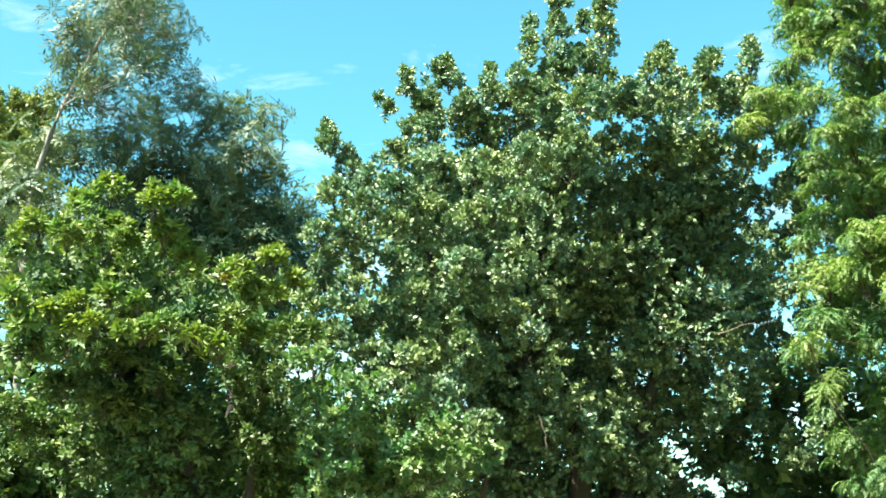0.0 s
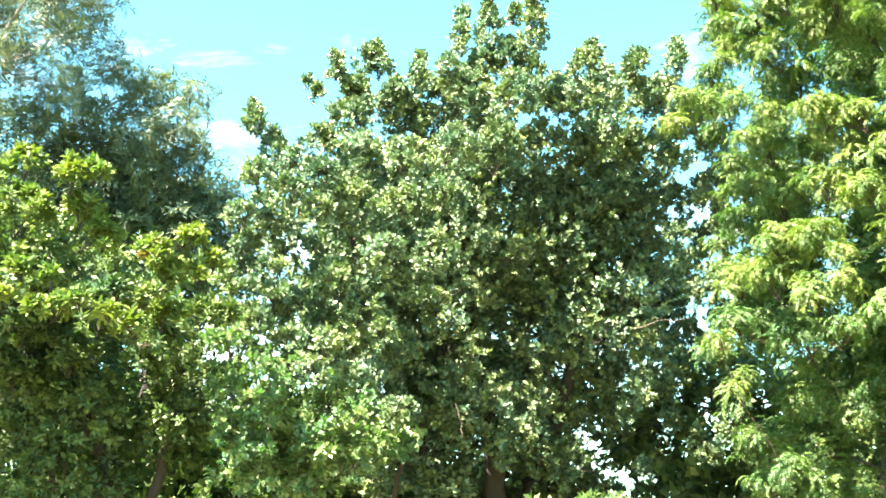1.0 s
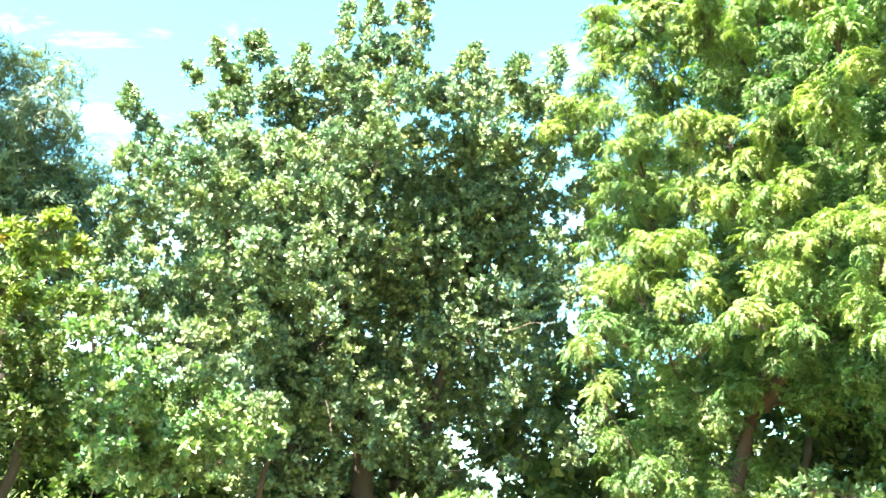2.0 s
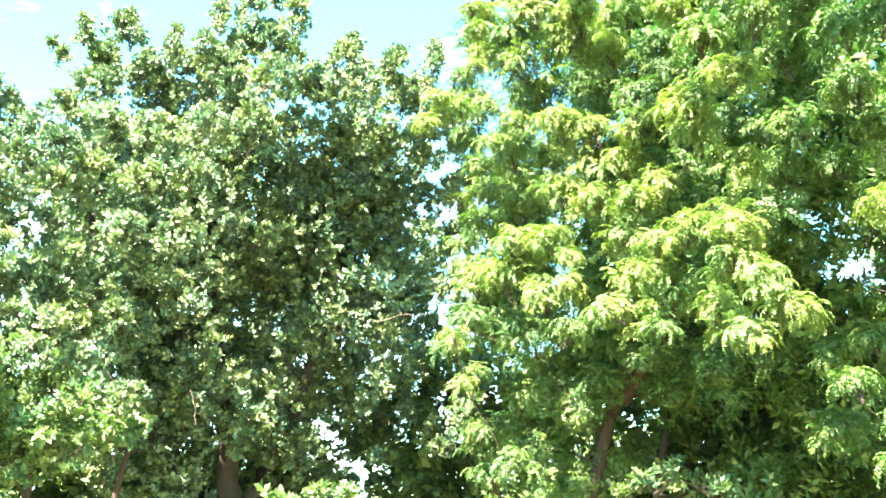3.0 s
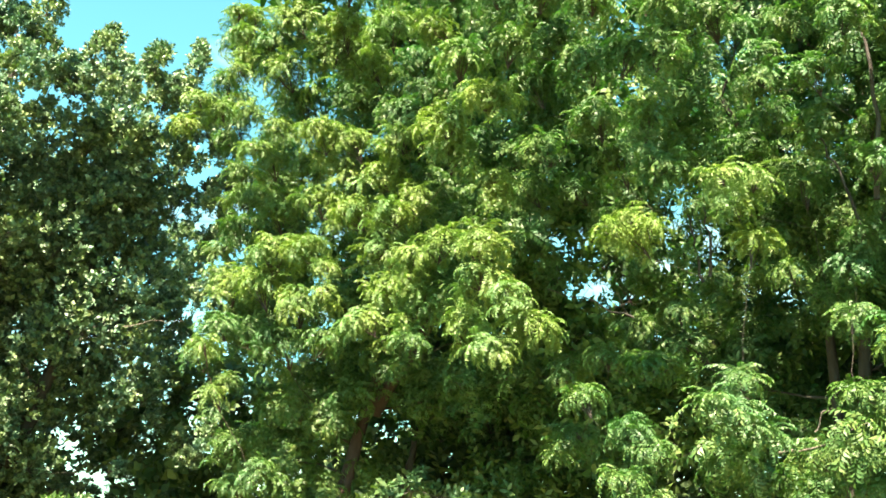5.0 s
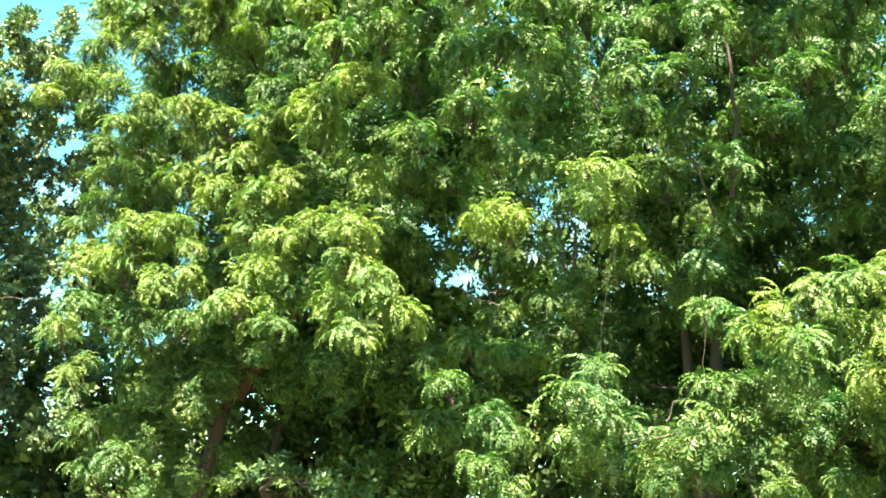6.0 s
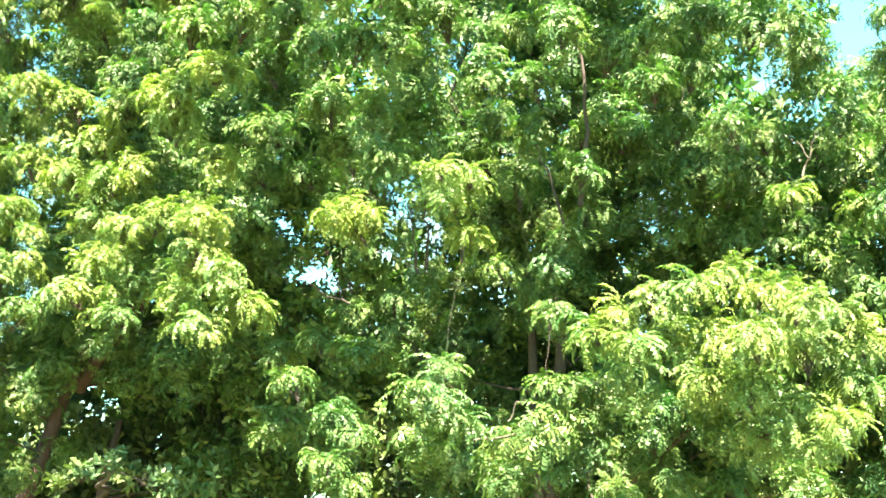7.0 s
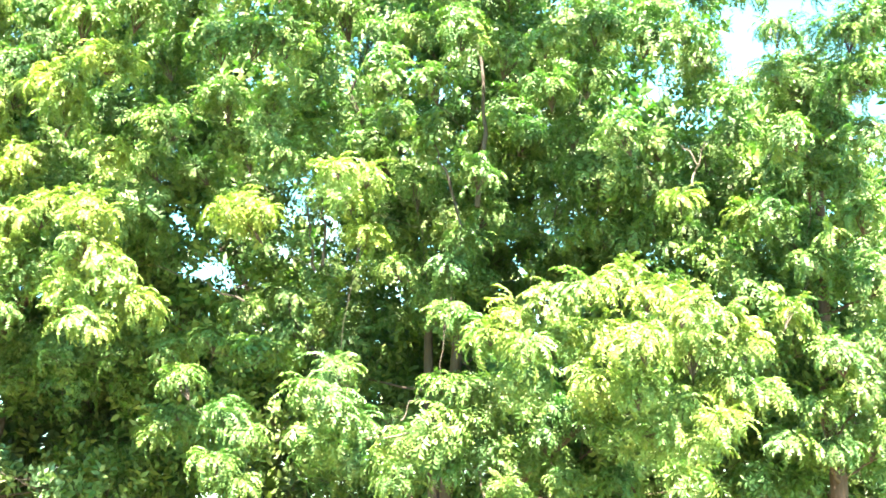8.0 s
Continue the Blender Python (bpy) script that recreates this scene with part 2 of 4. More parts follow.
def turned(verts, axis, roll_up):
    """Points along +x with +z up, turned so that +x is axis."""
    x = axis / np.linalg.norm(axis)
    y = np.cross(roll_up, x)
    y = y / max(np.linalg.norm(y), 1e-6)
    z = np.cross(x, y)
    return verts @ np.stack([x, y, z])


def neem_spray(rng, leaves, pairs=7, leaflet=0.22):
    """Feather-like leaves in a drooping rosette, each an arching stalk with paired leaflets that hang in its surface."""
    pieces = []
    for k in range(leaves):
        az = 2.4 * k + rng.uniform(-0.4, 0.4)
        rise = rng.uniform(0.1, 1.1)
        bend = rng.uniform(1.3, 2.3)
        length = rng.uniform(0.8, 1.15)
        leaf = []
        root = np.zeros(3)
        step = 0.82 / pairs
        for j in range(pairs + 1):
            s = 0.18 + step * j
            a = rise - bend * s
            along, normal = np.array([np.cos(a), 0, np.sin(a)]), np.array([-np.sin(a), 0, np.cos(a)])
            root = root + along * (0.18 if j == 0 else step)
            for side in ((1, -1) if j < pairs else (0,)):
                lean = rng.uniform(0.75, 1.1) if side else 0.0
                way = along * np.cos(lean) + np.array([0, side * np.sin(lean), 0]) - normal * rng.uniform(0.05, 0.5)
                size = leaflet * rng.uniform(0.87, 1.13) * (1.0 - 0.25 * abs(s - 0.55))
                flat = np.array([[0, 0.08, 0], [0.42, -0.24, 0.05], [1, 0.12, -0.1]]) * [1, side or 1, 1] * size
                leaf.append((turned(flat, way, normal + rng.normal(0, 0.3, 3)) + root, np.array([[0, 1, 2]])))
        v, f = joined(leaf)
        pieces.append((v * length @ np.array([[np.cos(az), np.sin(az), 0], [-np.sin(az), np.cos(az), 0], [0, 0, 1.0]]), f))
    return joined(pieces)


def leafy_shoot(rng, leaves, stem, width, widest, spread, hang, inner=False):
    """Simple leaves set in a spiral along a short shoot."""
    pieces = []
    for k in range(leaves):
        s = (k + 0.5) / leaves
        az = 2.4 * k + rng.uniform(-0.5, 0.5)
        lift = spread * (1.15 - 0.75 * s) + rng.uniform(-0.25, 0.25)
        axis = np.array([np.cos(az) * np.sin(lift), np.sin(az) * np.sin(lift), np.cos(lift)])
        leaf = (plain_blade if inner else blade)(width, widest, 0.35, hang, rng) * rng.uniform(0.7, 1.1)
        up = np.array([0, 0, 1.0]) + rng.normal(0, 0.72, 3)
        pieces.append((turned(leaf, axis, up) + [0, 0, stem * s], BLADE_FACES[:1] if inner else BLADE_FACES))
    return joined(pieces)


def feather_spray(rng, leaves, leaflets=14, size=0.25):
    """Thin fronds of tiny leaflets, trailing sideways."""
    pieces = []
    for k in range(leaves):
        az = 2.4 * k + rng.uniform(-0.5, 0.5)
        rise = rng.uniform(-0.3, 0.55)
        axis = np.array([np.cos(az) * np.cos(rise), np.sin(az) * np.cos(rise), np.sin(rise)])
        frond = []
        for j in range(leaflets):
            s = 0.12 + 0.86 * (j // 2) / (leaflets // 2 - 1)
            side = 1 if j % 2 else -1
            way = np.array([0.75, 0.66 * side, rng.uniform(-0.3, 0.1)])
            flat = np.array([[0, 0, 0], [0.5, 0.14, 0.02], [1, 0, -0.05], [0.5, -0.14, 0.02]]) * rng.uniform(0.8, 1.2) * size
            frond.append((turned(flat, way, np.array([0, 0, 1.0]) + rng.normal(0, 0.3, 3)) + [s, 0, -0.35 * s * s], np.array([[0, 1, 2, 3]])))
        v, f = joined(frond)
        pieces.append((turned(v * rng.uniform(0.7, 1.1), axis, np.array([0, 0, 1.0])), f))
    return joined(pieces)


seeded = np.random.RandomState(11)
# kind: sprays to choose from, size in metres, how many on a clump, how upright, how far a spray reaches from its foot (in sizes),
# how domed a clump is, how ragged
KINDS = {
    "neem": ([neem_spray(seeded, 9, 10, 0.185) for _ in range(10)], 0.20, 2.75, 0.72, 0.6, 1.3, 0.06),
    "neem_inner": ([neem_spray(seeded, 8, 6, 0.27) for _ in range(8)], 0.21, 2.35, 0.4, 0.6, 0.2, 0.15),
    "neem_back": ([leafy_shoot(seeded, 11, 1.8, 0.24, 0.45, 1.2, 0.35, True) for _ in range(8)], 0.105, 1.3, 0.2, 1.4, 0.2, 0.15),
    # coarse leaves for the unseen clumps that shade a crown from above
    "neem_roof": ([leafy_shoot(seeded, 9, 1.8, 0.3, 0.45, 1.2, 0.35, True) for _ in range(5)], 0.2, 1.8, 0.2, 1.4, 0.2, 0.15),
    "ficus": ([leafy_shoot(seeded, 10, 1.4, 0.30, 0.58, 1.1, 0.12, True) for _ in range(12)], 0.060, 1.7, 0.42, 1.5, 0.7, 0.06),
    "ficus_inner": ([leafy_shoot(seeded, 11, 1.8, 0.30, 0.5, 1.1, 0.12, True) for _ in range(6)], 0.090, 1.0, 0.3, 1.4, 0.3, 0.15),
    "ficus_back": ([leafy_shoot(seeded, 11, 1.8, 0.30, 0.5, 1.1, 0.12, True) for _ in range(6)], 0.15, 1.4, 0.3, 1.4, 0.3, 0.15),
    "bush": ([leafy_shoot(seeded, 10, 1.2, 0.27, 0.5, 1.25, 0.25, True) for _ in range(8)], 0.076, 1.25, 0.40, 1.3, 0.7, 0.16),
    "bush_inner": ([leafy_shoot(seeded, 10, 1.3, 0.33, 0.5, 1.2, 0.25, True) for _ in range(6)], 0.10, 1.0, 0.3, 1.3, 0.3, 0.15),
    "mango": ([leafy_shoot(seeded, 10, 0.6, 0.19, 0.45, 1.35, 0.35) for _ in range(8)], 0.088, 1.7, 0.6, 1.0, 1.2, 0.10),
    "mango_inner": ([leafy_shoot(seeded, 10, 1.0, 0.25, 0.5, 1.3, 0.35, True) for _ in range(6)], 0.095, 1.1, 0.4, 1.0, 0.3, 0.15),
    "woods": ([leafy_shoot(seeded, 10, 1.2, 0.32, 0.55, 1.2, 0.25, True) for _ in range(6)], 0.17, 0.42, 0.45, 1.0, 0.6, 0.15),
    "woods_inner": ([leafy_shoot(seeded, 10, 1.3, 0.36, 0.5, 1.2, 0.25, True) for _ in range(6)], 0.22, 0.55, 0.3, 1.0, 0.3, 0.15),
    "acacia": ([feather_spray(seeded, 7, 16, 0.24) for _ in range(8)], 0.25, 1.75, 0.12, 0.6, 0.3, 0.26),
    "acacia_inner": ([feather_spray(seeded, 5, 8, 0.42) for _ in range(6)], 0.26, 1.5, 0.3, 0.6, 0.3, 0.30),
    "plume": ([feather_spray(seeded, 7, 16, 0.30) for _ in range(8)], 0.30, 2.5, 0.05, 0.5, 0.7, 0.26),
    "plume_inner": ([feather_spray(seeded, 6, 6, 0.50) for _ in range(6)], 0.28, 1.4, 0.3, 0.5, 0.3, 0.28),
}


TUFTED = {"ficus": 13, "mango": 8, "bush": 11}  # leafy shoots to a tuft


def clear_of(points, gaps, margin):
    """Which points lie outside the openings of the crown (two ends and a radius each), by a margin."""
    keep = np.ones(len(points), bool)
    for g in gaps:
        a, d = np.array(g[:3]), np.array(g[3:6]) - np.array(g[:3])
        s = np.clip((points - a) @ d / (d @ d), 0, 2.5)[:, None]
        keep &= np.linalg.norm(points - a - s * d, axis=1) > g[6] * (1 + 0.5 * s[:, 0]) + margin
    return keep


def foliage(kind, clumps, rng, thin=1.0, gaps=()):
    """Sprays spread over the outside of leafy clumps (x, y, z, radius, height): points and faces, and the spray's feet."""
    sprays, size, count, upright, reach, dome, ragged = KINDS[kind]
    pieces, feet = [], []
    for c in clumps:
        r, tall = c[3], (c[4] if len(c) > 4 else 1.0)
        n = max(3, int(round(count * thin * tall ** 0.7 * 6.5 * (r / (size * 1.6)) ** 2)))
        way = unit(rng.normal(0, 1, (n, 3)) + [0, 0, dome])
        far = np.maximum(r - reach * size, 0.35 * r) * rng.uniform(0.25, 1.0, (n, 1)) ** 0.5
        spread = way * far * [1, 1, tall]
        if tall > 1.3:
            spread[:, :2] *= 1 - 0.6 * np.clip(spread[:, 2:3] / (r * tall), -0.3, 1)
        foot = np.array(c[:3]) + spread + rng.normal(0, ragged * r, (n, 3))
        if kind in TUFTED and n > 2 * TUFTED[kind]:
            heart = foot[:: TUFTED[kind]]
            nearest = heart[np.argmin(np.linalg.norm(foot[:, None] - heart[None], axis=2), axis=1)]
            way = unit(way + 1.2 * unit(foot - nearest + 1e-6))
            foot = nearest + 0.4 * (foot - nearest)
        keep = clear_of(foot, gaps, 0.5 * reach * size) | (rng.uniform(size=n) < 0.1)
        way, foot, n = way[keep], foot[keep], int(keep.sum())
        axis = unit(way * (1 - upright) + [0, 0, upright] + rng.normal(0, 0.22, (n, 3)))
        spin = unit(rng.normal(0, 1, (n, 3)))
        x = unit(np.cross(spin, axis))
        y = np.cross(axis, x)
        scale = size * rng.uniform(0.75, 1.2, n)
        pick = rng.randint(0, len(sprays), n)
        for k in range(len(sprays)):
            these = np.nonzero(pick == k)[0]
            if not len(these):
                continue
            v, f = sprays[k]
            turn = np.stack([x[these], y[these], axis[these]], 1) * scale[these, None, None]
            pts = np.einsum("vi,nij->nvj", v, turn) + foot[these, None, :]
            pieces.append((pts.reshape(-1, 3), (f[None] + (np.arange(len(these)) * len(v))[:, None, None]).reshape(-1, f.shape[1])))
        feet.append(foot)
    if not pieces:
        return None, None, feet
    v, f = joined(pieces)
    return v, f, feet


def crown_filling(rng, count, centre, radii, size):
    """Clumps inside a crown's volume."""
    way = unit(rng.normal(0, 1, (count, 3)))
    at = np.array(centre) + way * np.array(radii) * rng.uniform(0.05, 1, (count, 1)) ** (1 / 3)
    return [(*p, size * rng.uniform(0.75, 1.25)) for p in at]


def grow(tree, stems, bark, kind, boughs, leaf, rng, fill=1.0, fill_thin=0.8, foliage_name="foliage", twig=0.005, stem_sides=12, filling=(), backing=(), shade_roof=(), gaps=(), inward=2.2):
    """Stems, limbs and leaves under tree. boughs: (clumps, leaf material or None) each; every clump hangs on a limb
    that springs from the nearest older wood below it. Unseen clumps can be added overhead to shade the inner crown."""
    base = np.array(tree.location)
    inner_kind = kind + "_inner" if kind + "_inner" in KINDS else kind
    wood, thickness = [], []
    for stem, r0, r1 in stems:
        stem = np.asarray(stem, float)
        s = np.linspace(0, 1, len(stem))
        fine = np.linspace(0, 1, 16)
        line = np.stack([np.interp(fine, s, stem[:, k]) for k in range(3)], -1)
        for _ in range(2):
            line[1:-1] = (line[:-2] + 2 * line[1:-1] + line[2:]) / 4
        line[1:-1, :2] += rng.normal(0, 0.12 * r0, (14, 2))
        radii = r0 + (r1 - r0) * fine ** 0.8
        radii[0] *= 1.35
        v, f = tube(line, radii, stem_sides, rng, 0.06)
        me = quads("trunk", v - base, f, bark)
        me.polygons.foreach_set("use_smooth", [True] * len(me.polygons))
        part("trunk", me, tree)
        wood += list(line[4:])
        thickness += list(radii[4:])
    every = [(c, own, "") for clumps, own in boughs for c in clumps] + [(c, None, inner_kind) for c in filling] + [(c, None, kind + "_back") for c in backing] + [(c, None, kind + "_roof") for c in shade_roof]
    stem_wood = np.array(wood)
    every.sort(key=lambda e: np.min(np.linalg.norm(stem_wood - e[0][:3], axis=1)))
    for c, own, hidden in every:
        p = np.array(c[:3])
        old = np.array(wood)
        d = p - old
        cost = np.linalg.norm(d, axis=1) + 1.2 * np.maximum(0, 0.35 * np.linalg.norm(d[:, :2], axis=1) - d[:, 2])
        k = int(np.argmin(cost))
        root = old[k]
        span = np.linalg.norm(p - root)
        thick = min(0.8 * thickness[k], 0.008 + 0.011 * span)
        way = curve_between(root, p - [0, 0, 0.3 * c[3]], rng, 0.06)
        radii = np.linspace(thick, min(twig, thick), len(way))
        wood += list(way[2:])
        thickness += list(radii[2:])
        pieces = [tube(way, radii, 6, rng, 0.08)]
        v, f, feet = foliage(hidden or kind, [c], rng, fill_thin if hidden else 1.0, gaps)
        for foot in feet[0][:: max(1, len(feet[0]) // 7)]:
            mid = curve_between(way[-2], foot, rng, 0.05, 4)
            pieces.append(tube(mid, np.linspace(twig, twig * 0.5, 4), 3, rng))
        wv, wf = joined(pieces)
        limb = part("limb", quads("limb", wv - base, wf, bark), tree)
        if v is not None:
            part(foliage_name, quads(foliage_name, v - base, f, own or leaf), limb)
        inner = []
        near = stem_wood[np.argmin(np.linalg.norm(stem_wood - p, axis=1))]
        for _ in range(0 if hidden else int(fill) + (rng.uniform() < fill % 1)):
            deep = max(rng.uniform(0.25, 0.85) * np.linalg.norm(near - p), inward * c[3])
            at = p + unit(near - p) * deep + rng.normal(0, 0.6, 3) * c[3]
            inner.append((*at, c[3] * rng.uniform(0.8, 1.2)))
        if inner:
            v, f, feet = foliage(inner_kind, inner, rng, fill_thin, gaps)
            if v is not None:
                part(foliage_name, quads(foliage_name, v - base, f, leaf), limb)


# ---- ground: one sheet to the horizon, gently uneven near the trees ----
def build_ground():
    near = np.linspace(-40, 40, 81)
    far = np.array([60, 100, 200, 500, 1500, 4000.0])
    line = np.concatenate([-far[::-1], near, far])
    gx, gy = np.meshgrid(line, line, indexing="ij")
    gz = np.where(np.maximum(abs(gx), abs(gy)) < 45, 0.05 * np.sin(gx * 0.7) * np.cos(gy * 0.55) - 0.05, -0.05)
    n = len(line)
    verts = np.stack([gx, gy, gz], -1).reshape(-1, 3)
    i, j = np.meshgrid(np.arange(n - 1), np.arange(n - 1), indexing="ij")
    a = (i * n + j).ravel()
    me = quads("ground", verts, np.stack([a, a + n, a + n + 1, a + 1], -1), ground_material())
    tagged(new("ground", me), "dry grass and bare earth below the trees", "ground", kind="structure")


build_ground()

# ---- boughs: place and radius of each leafy clump (and how tall it is) ----
FICUS_TIP = [
    (1.28, 13.49, 8.22, 0.22, 2.53), (1.73, 13.67, 8.45, 0.29, 2.76), (2.24, 12.97, 8.13, 0.27, 2.76), (1.98, 13.4, 7.91, 0.32, 1.72), (-0.5, 14.59,
    8.12, 0.21, 2.07), (-0.79, 14.76, 7.87, 0.18, 1.84), (0.04, 13.15, 7.51, 0.37, 1.61), (0.66, 13.14, 7.49, 0.19, 2.07), (2.88, 12.7, 7.36, 0.36,
    1.61), (3.73, 13.41, 7.75, 0.29, 1.84), (4.2, 12.89, 7.64, 0.24, 2.18), (-1.71, 14.55, 7.25, 0.25, 2.18), (-1.43, 14.79, 6.89, 0.32, 1.84),
    (-1.03, 14.02, 6.47, 0.29, 1.49), (-0.18, 14.2, 7.49, 0.34, 1.49), (0.36, 13.9, 7.44, 0.34, 1.38), (3.21, 12.72, 7.2, 0.32, 1.38), (4.19, 13.73,
    7.59, 0.31, 1.38), (4.69, 13.48, 7.26, 0.34, 1.38),
]
FICUS_PLUME = [
    (1.69, 13.13, 8.72, 0.22, 2.3), (2.27, 12.89, 8.61, 0.2, 2.3), (1.31, 13.66, 8.67, 0.17, 2.07), (-0.48, 13.81, 7.99, 0.15, 2.07), (4.28, 13.09,
    7.96, 0.17, 2.07), (3.9, 13.57, 8.07, 0.17, 1.84), (-1.77, 15.09, 7.74, 0.18, 2.07), (0.07, 13.4, 7.93, 0.2, 1.72), (3.04, 12.94, 7.82, 0.19,
    1.72), (0.7, 13.39, 7.84, 0.13, 2.07), (-0.95, 14.86, 8.11, 0.13, 1.61), (2.15, 14.04, 8.9, 0.18, 2.3),
]
FICUS_UPPER = [
    (-0.26, 13.99, 7.12, 0.46), (0.4, 14.18, 7.28, 0.48), (1.01, 13.91, 7.43, 0.43), (1.41, 13.06, 7.23, 0.41), (1.92, 12.58, 6.97, 0.45), (2.71,
    13.46, 7.29, 0.45), (3.52, 14.44, 7.59, 0.49), (4.18, 14.2, 7.57, 0.45), (4.68, 14.16, 7.29, 0.43), (-0.61, 12.83, 6.36, 0.31), (-0.09, 12.8,
    6.15, 0.43), (0.48, 12.36, 5.94, 0.41), (1.05, 12.26, 6.08, 0.43), (1.65, 12.44, 6.18, 0.45), (2.44, 13.92, 6.8, 0.46), (3.2, 14.3, 6.87, 0.45),
    (3.71, 13.83, 6.8, 0.38), (4.42, 14.01, 6.67, 0.32), (4.91, 13.7, 6.76, 0.36),
]
FICUS_SHOULDER = [
    (2.67, 13.74, 7.67, 0.27), (2.84, 13.71, 7.31, 0.26), (2.42, 13.79, 7.44, 0.26), (3.22, 13.63, 7.7, 0.27), (1.52, 13.92, 7.9, 0.27), (1.81, 13.88,
    8.02, 0.23), (0.74, 13.98, 7.75, 0.27), (0.41, 13.99, 7.51, 0.26), (-0.29, 14, 7.66, 0.23), (3.71, 13.5, 7.68, 0.23), (4.03, 13.41, 7.5, 0.25),
    (4.34, 13.31, 7.33, 0.25), (5, 13.93, 6.93, 0.27), (4.93, 13.95, 7.38, 0.26), (5.07, 13.91, 6.49, 0.27), (4.85, 13.98, 6.1, 0.27), (5.07, 13.9,
    5.82, 0.25),
]
FICUS_MIDDLE = [
    (-1.3, 11.93, 5.56, 0.31), (-0.95, 11.78, 5.33, 0.31), (-0.56, 12.02, 5.62, 0.34), (-1.51, 11.98, 5.05, 0.27), (-1.19, 12.35, 5.04, 0.32), (-0.62,
    11.93, 5.16, 0.29), (-0.15, 12.26, 5.29, 0.41), (0.41, 12.17, 5.25, 0.41), (0.97, 11.95, 5.32, 0.39), (1.69, 14.39, 6.2, 0.35), (2.61, 14.48,
    6.17, 0.44), (3.36, 15.29, 6.32, 0.48), (3.87, 14.49, 6.24, 0.39), (4.72, 15.17, 6.35, 0.45), (5.1, 14.58, 6.39, 0.39), (2.97, 15.7, 5.91, 0.47),
    (3.44, 15, 5.7, 0.45), (4.18, 15.26, 5.85, 0.43), (5.34, 16.92, 6.2, 0.48), (5.44, 15.52, 5.91, 0.4), (-1.55, 12.65, 4.65, 0.27), (0.24, 12.03,
    4.61, 0.38), (0.8, 12.18, 4.75, 0.37),
]
FICUS_GAPPY = [
    (-0.63, 13.1, 3.64, 0.25), (-0.23, 13.13, 3.68, 0.26), (-0.84, 12.58, 3.5, 0.22), (0.15, 12.47, 3.29, 0.25), (-1.05, 12.91, 4.63, 0.22), (-0.84,
    12.6, 4.2, 0.2), (-0.59, 12.43, 4.2, 0.21), (-1.02, 12.62, 4.03, 0.2), (1.6, 13.13, 5.14, 0.25), (2.06, 13.26, 5.09, 0.26), (1.9, 15.38, 4.51,
    0.29), (2.55, 15.76, 4.74, 0.3), (2.54, 15.29, 4.06, 0.29), (2.06, 15.56, 3.94, 0.31), (3.17, 15.17, 3.87, 0.29), (3.41, 15.62, 4.79, 0.3), (4.16,
    15.53, 4.76, 0.3), (4.12, 15.18, 5.3, 0.3), (-0.71, 13.35, 5.08, 0.2), (0.83, 15.48, 4.54, 0.25), (0.94, 13.72, 4.44, 0.26),
]
FICUS_LOWER = [
    (-0.3, 12.22, 4.32, 0.38), (0, 12.39, 3.97, 0.37), (0.51, 12.31, 4.3, 0.31), (1.48, 15.04, 4.88, 0.4), (2.18, 14.8, 4.98, 0.39), (2.92, 15.22,
    5.11, 0.42), (3.6, 15.24, 5.06, 0.39), (4.97, 16.4, 5.3, 0.44), (5.61, 16.69, 5.27, 0.43), (-0.49, 12.62, 3.95, 0.25), (0.44, 12.71, 3.6, 0.35),
    (1.2, 15.45, 4.02, 0.37), (3.03, 15.17, 4.45, 0.37), (3.9, 16, 4.51, 0.42), (4.87, 16.97, 4.57, 0.47), (5.45, 16.85, 4.54, 0.43), (1.71, 15.4,
    4.1, 0.29), (3.99, 16.21, 3.91, 0.33), (0.92, 15.47, 3.44, 0.45), (1.62, 15.69, 3.45, 0.45), (2.27, 15.54, 3.42, 0.34),
]
FICUS_SKIRT = [
    (4.89, 17.99, 3.96, 0.37), (5.36, 17.63, 3.82, 0.4), (5.55, 16.83, 3.53, 0.39), (4.1, 17.06, 3.39, 0.29), (2.71, 16.32, 3.07, 0.36), (1.32, 15.44,
    2.77, 0.45), (2.28, 17.86, 2.84, 0.53), (3.1, 17.75, 2.54, 0.34), (4.96, 17.48, 2.97, 0.3), (5.55, 17.34, 2.84, 0.44), (5.17, 18.09, 2.44, 0.41),
    (6.17, 19.17, 2.28, 0.48), (2.02, 17.45, 2.18, 0.48), (2.62, 16.68, 2.06, 0.4), (3.59, 16.64, 2.22, 0.25), (-1.31, 12.73, 3.95, 0.3), (-1.83,
    14.37, 4.3, 0.29), (-1.08, 13.37, 3.8, 0.27), (3.76, 17.94, 3.3, 0.26), (4.49, 16.69, 3.17, 0.28), (3.24, 16.89, 2.68, 0.28), (4.58, 17.85, 2.9,
    0.22), (4.38, 18.56, 1.99, 0.37), (4.79, 17.55, 1.97, 0.36),
]
FICUS_FOOT = [
    (3.38, 15.53, 3.57, 0.29), (3.78, 15.44, 3.73, 0.26), (4.58, 15.22, 3.02, 0.26), (4.47, 15.27, 3.4, 0.26), (4.93, 15.12, 2.69, 0.28), (3.67,
    15.47, 3.19, 0.19), (4.93, 14.7, 2.47, 0.27), (4.97, 14.15, 2.73, 0.25), (4.05, 14.96, 2.33, 0.21), (3.57, 15.08, 3.51, 0.22),
]
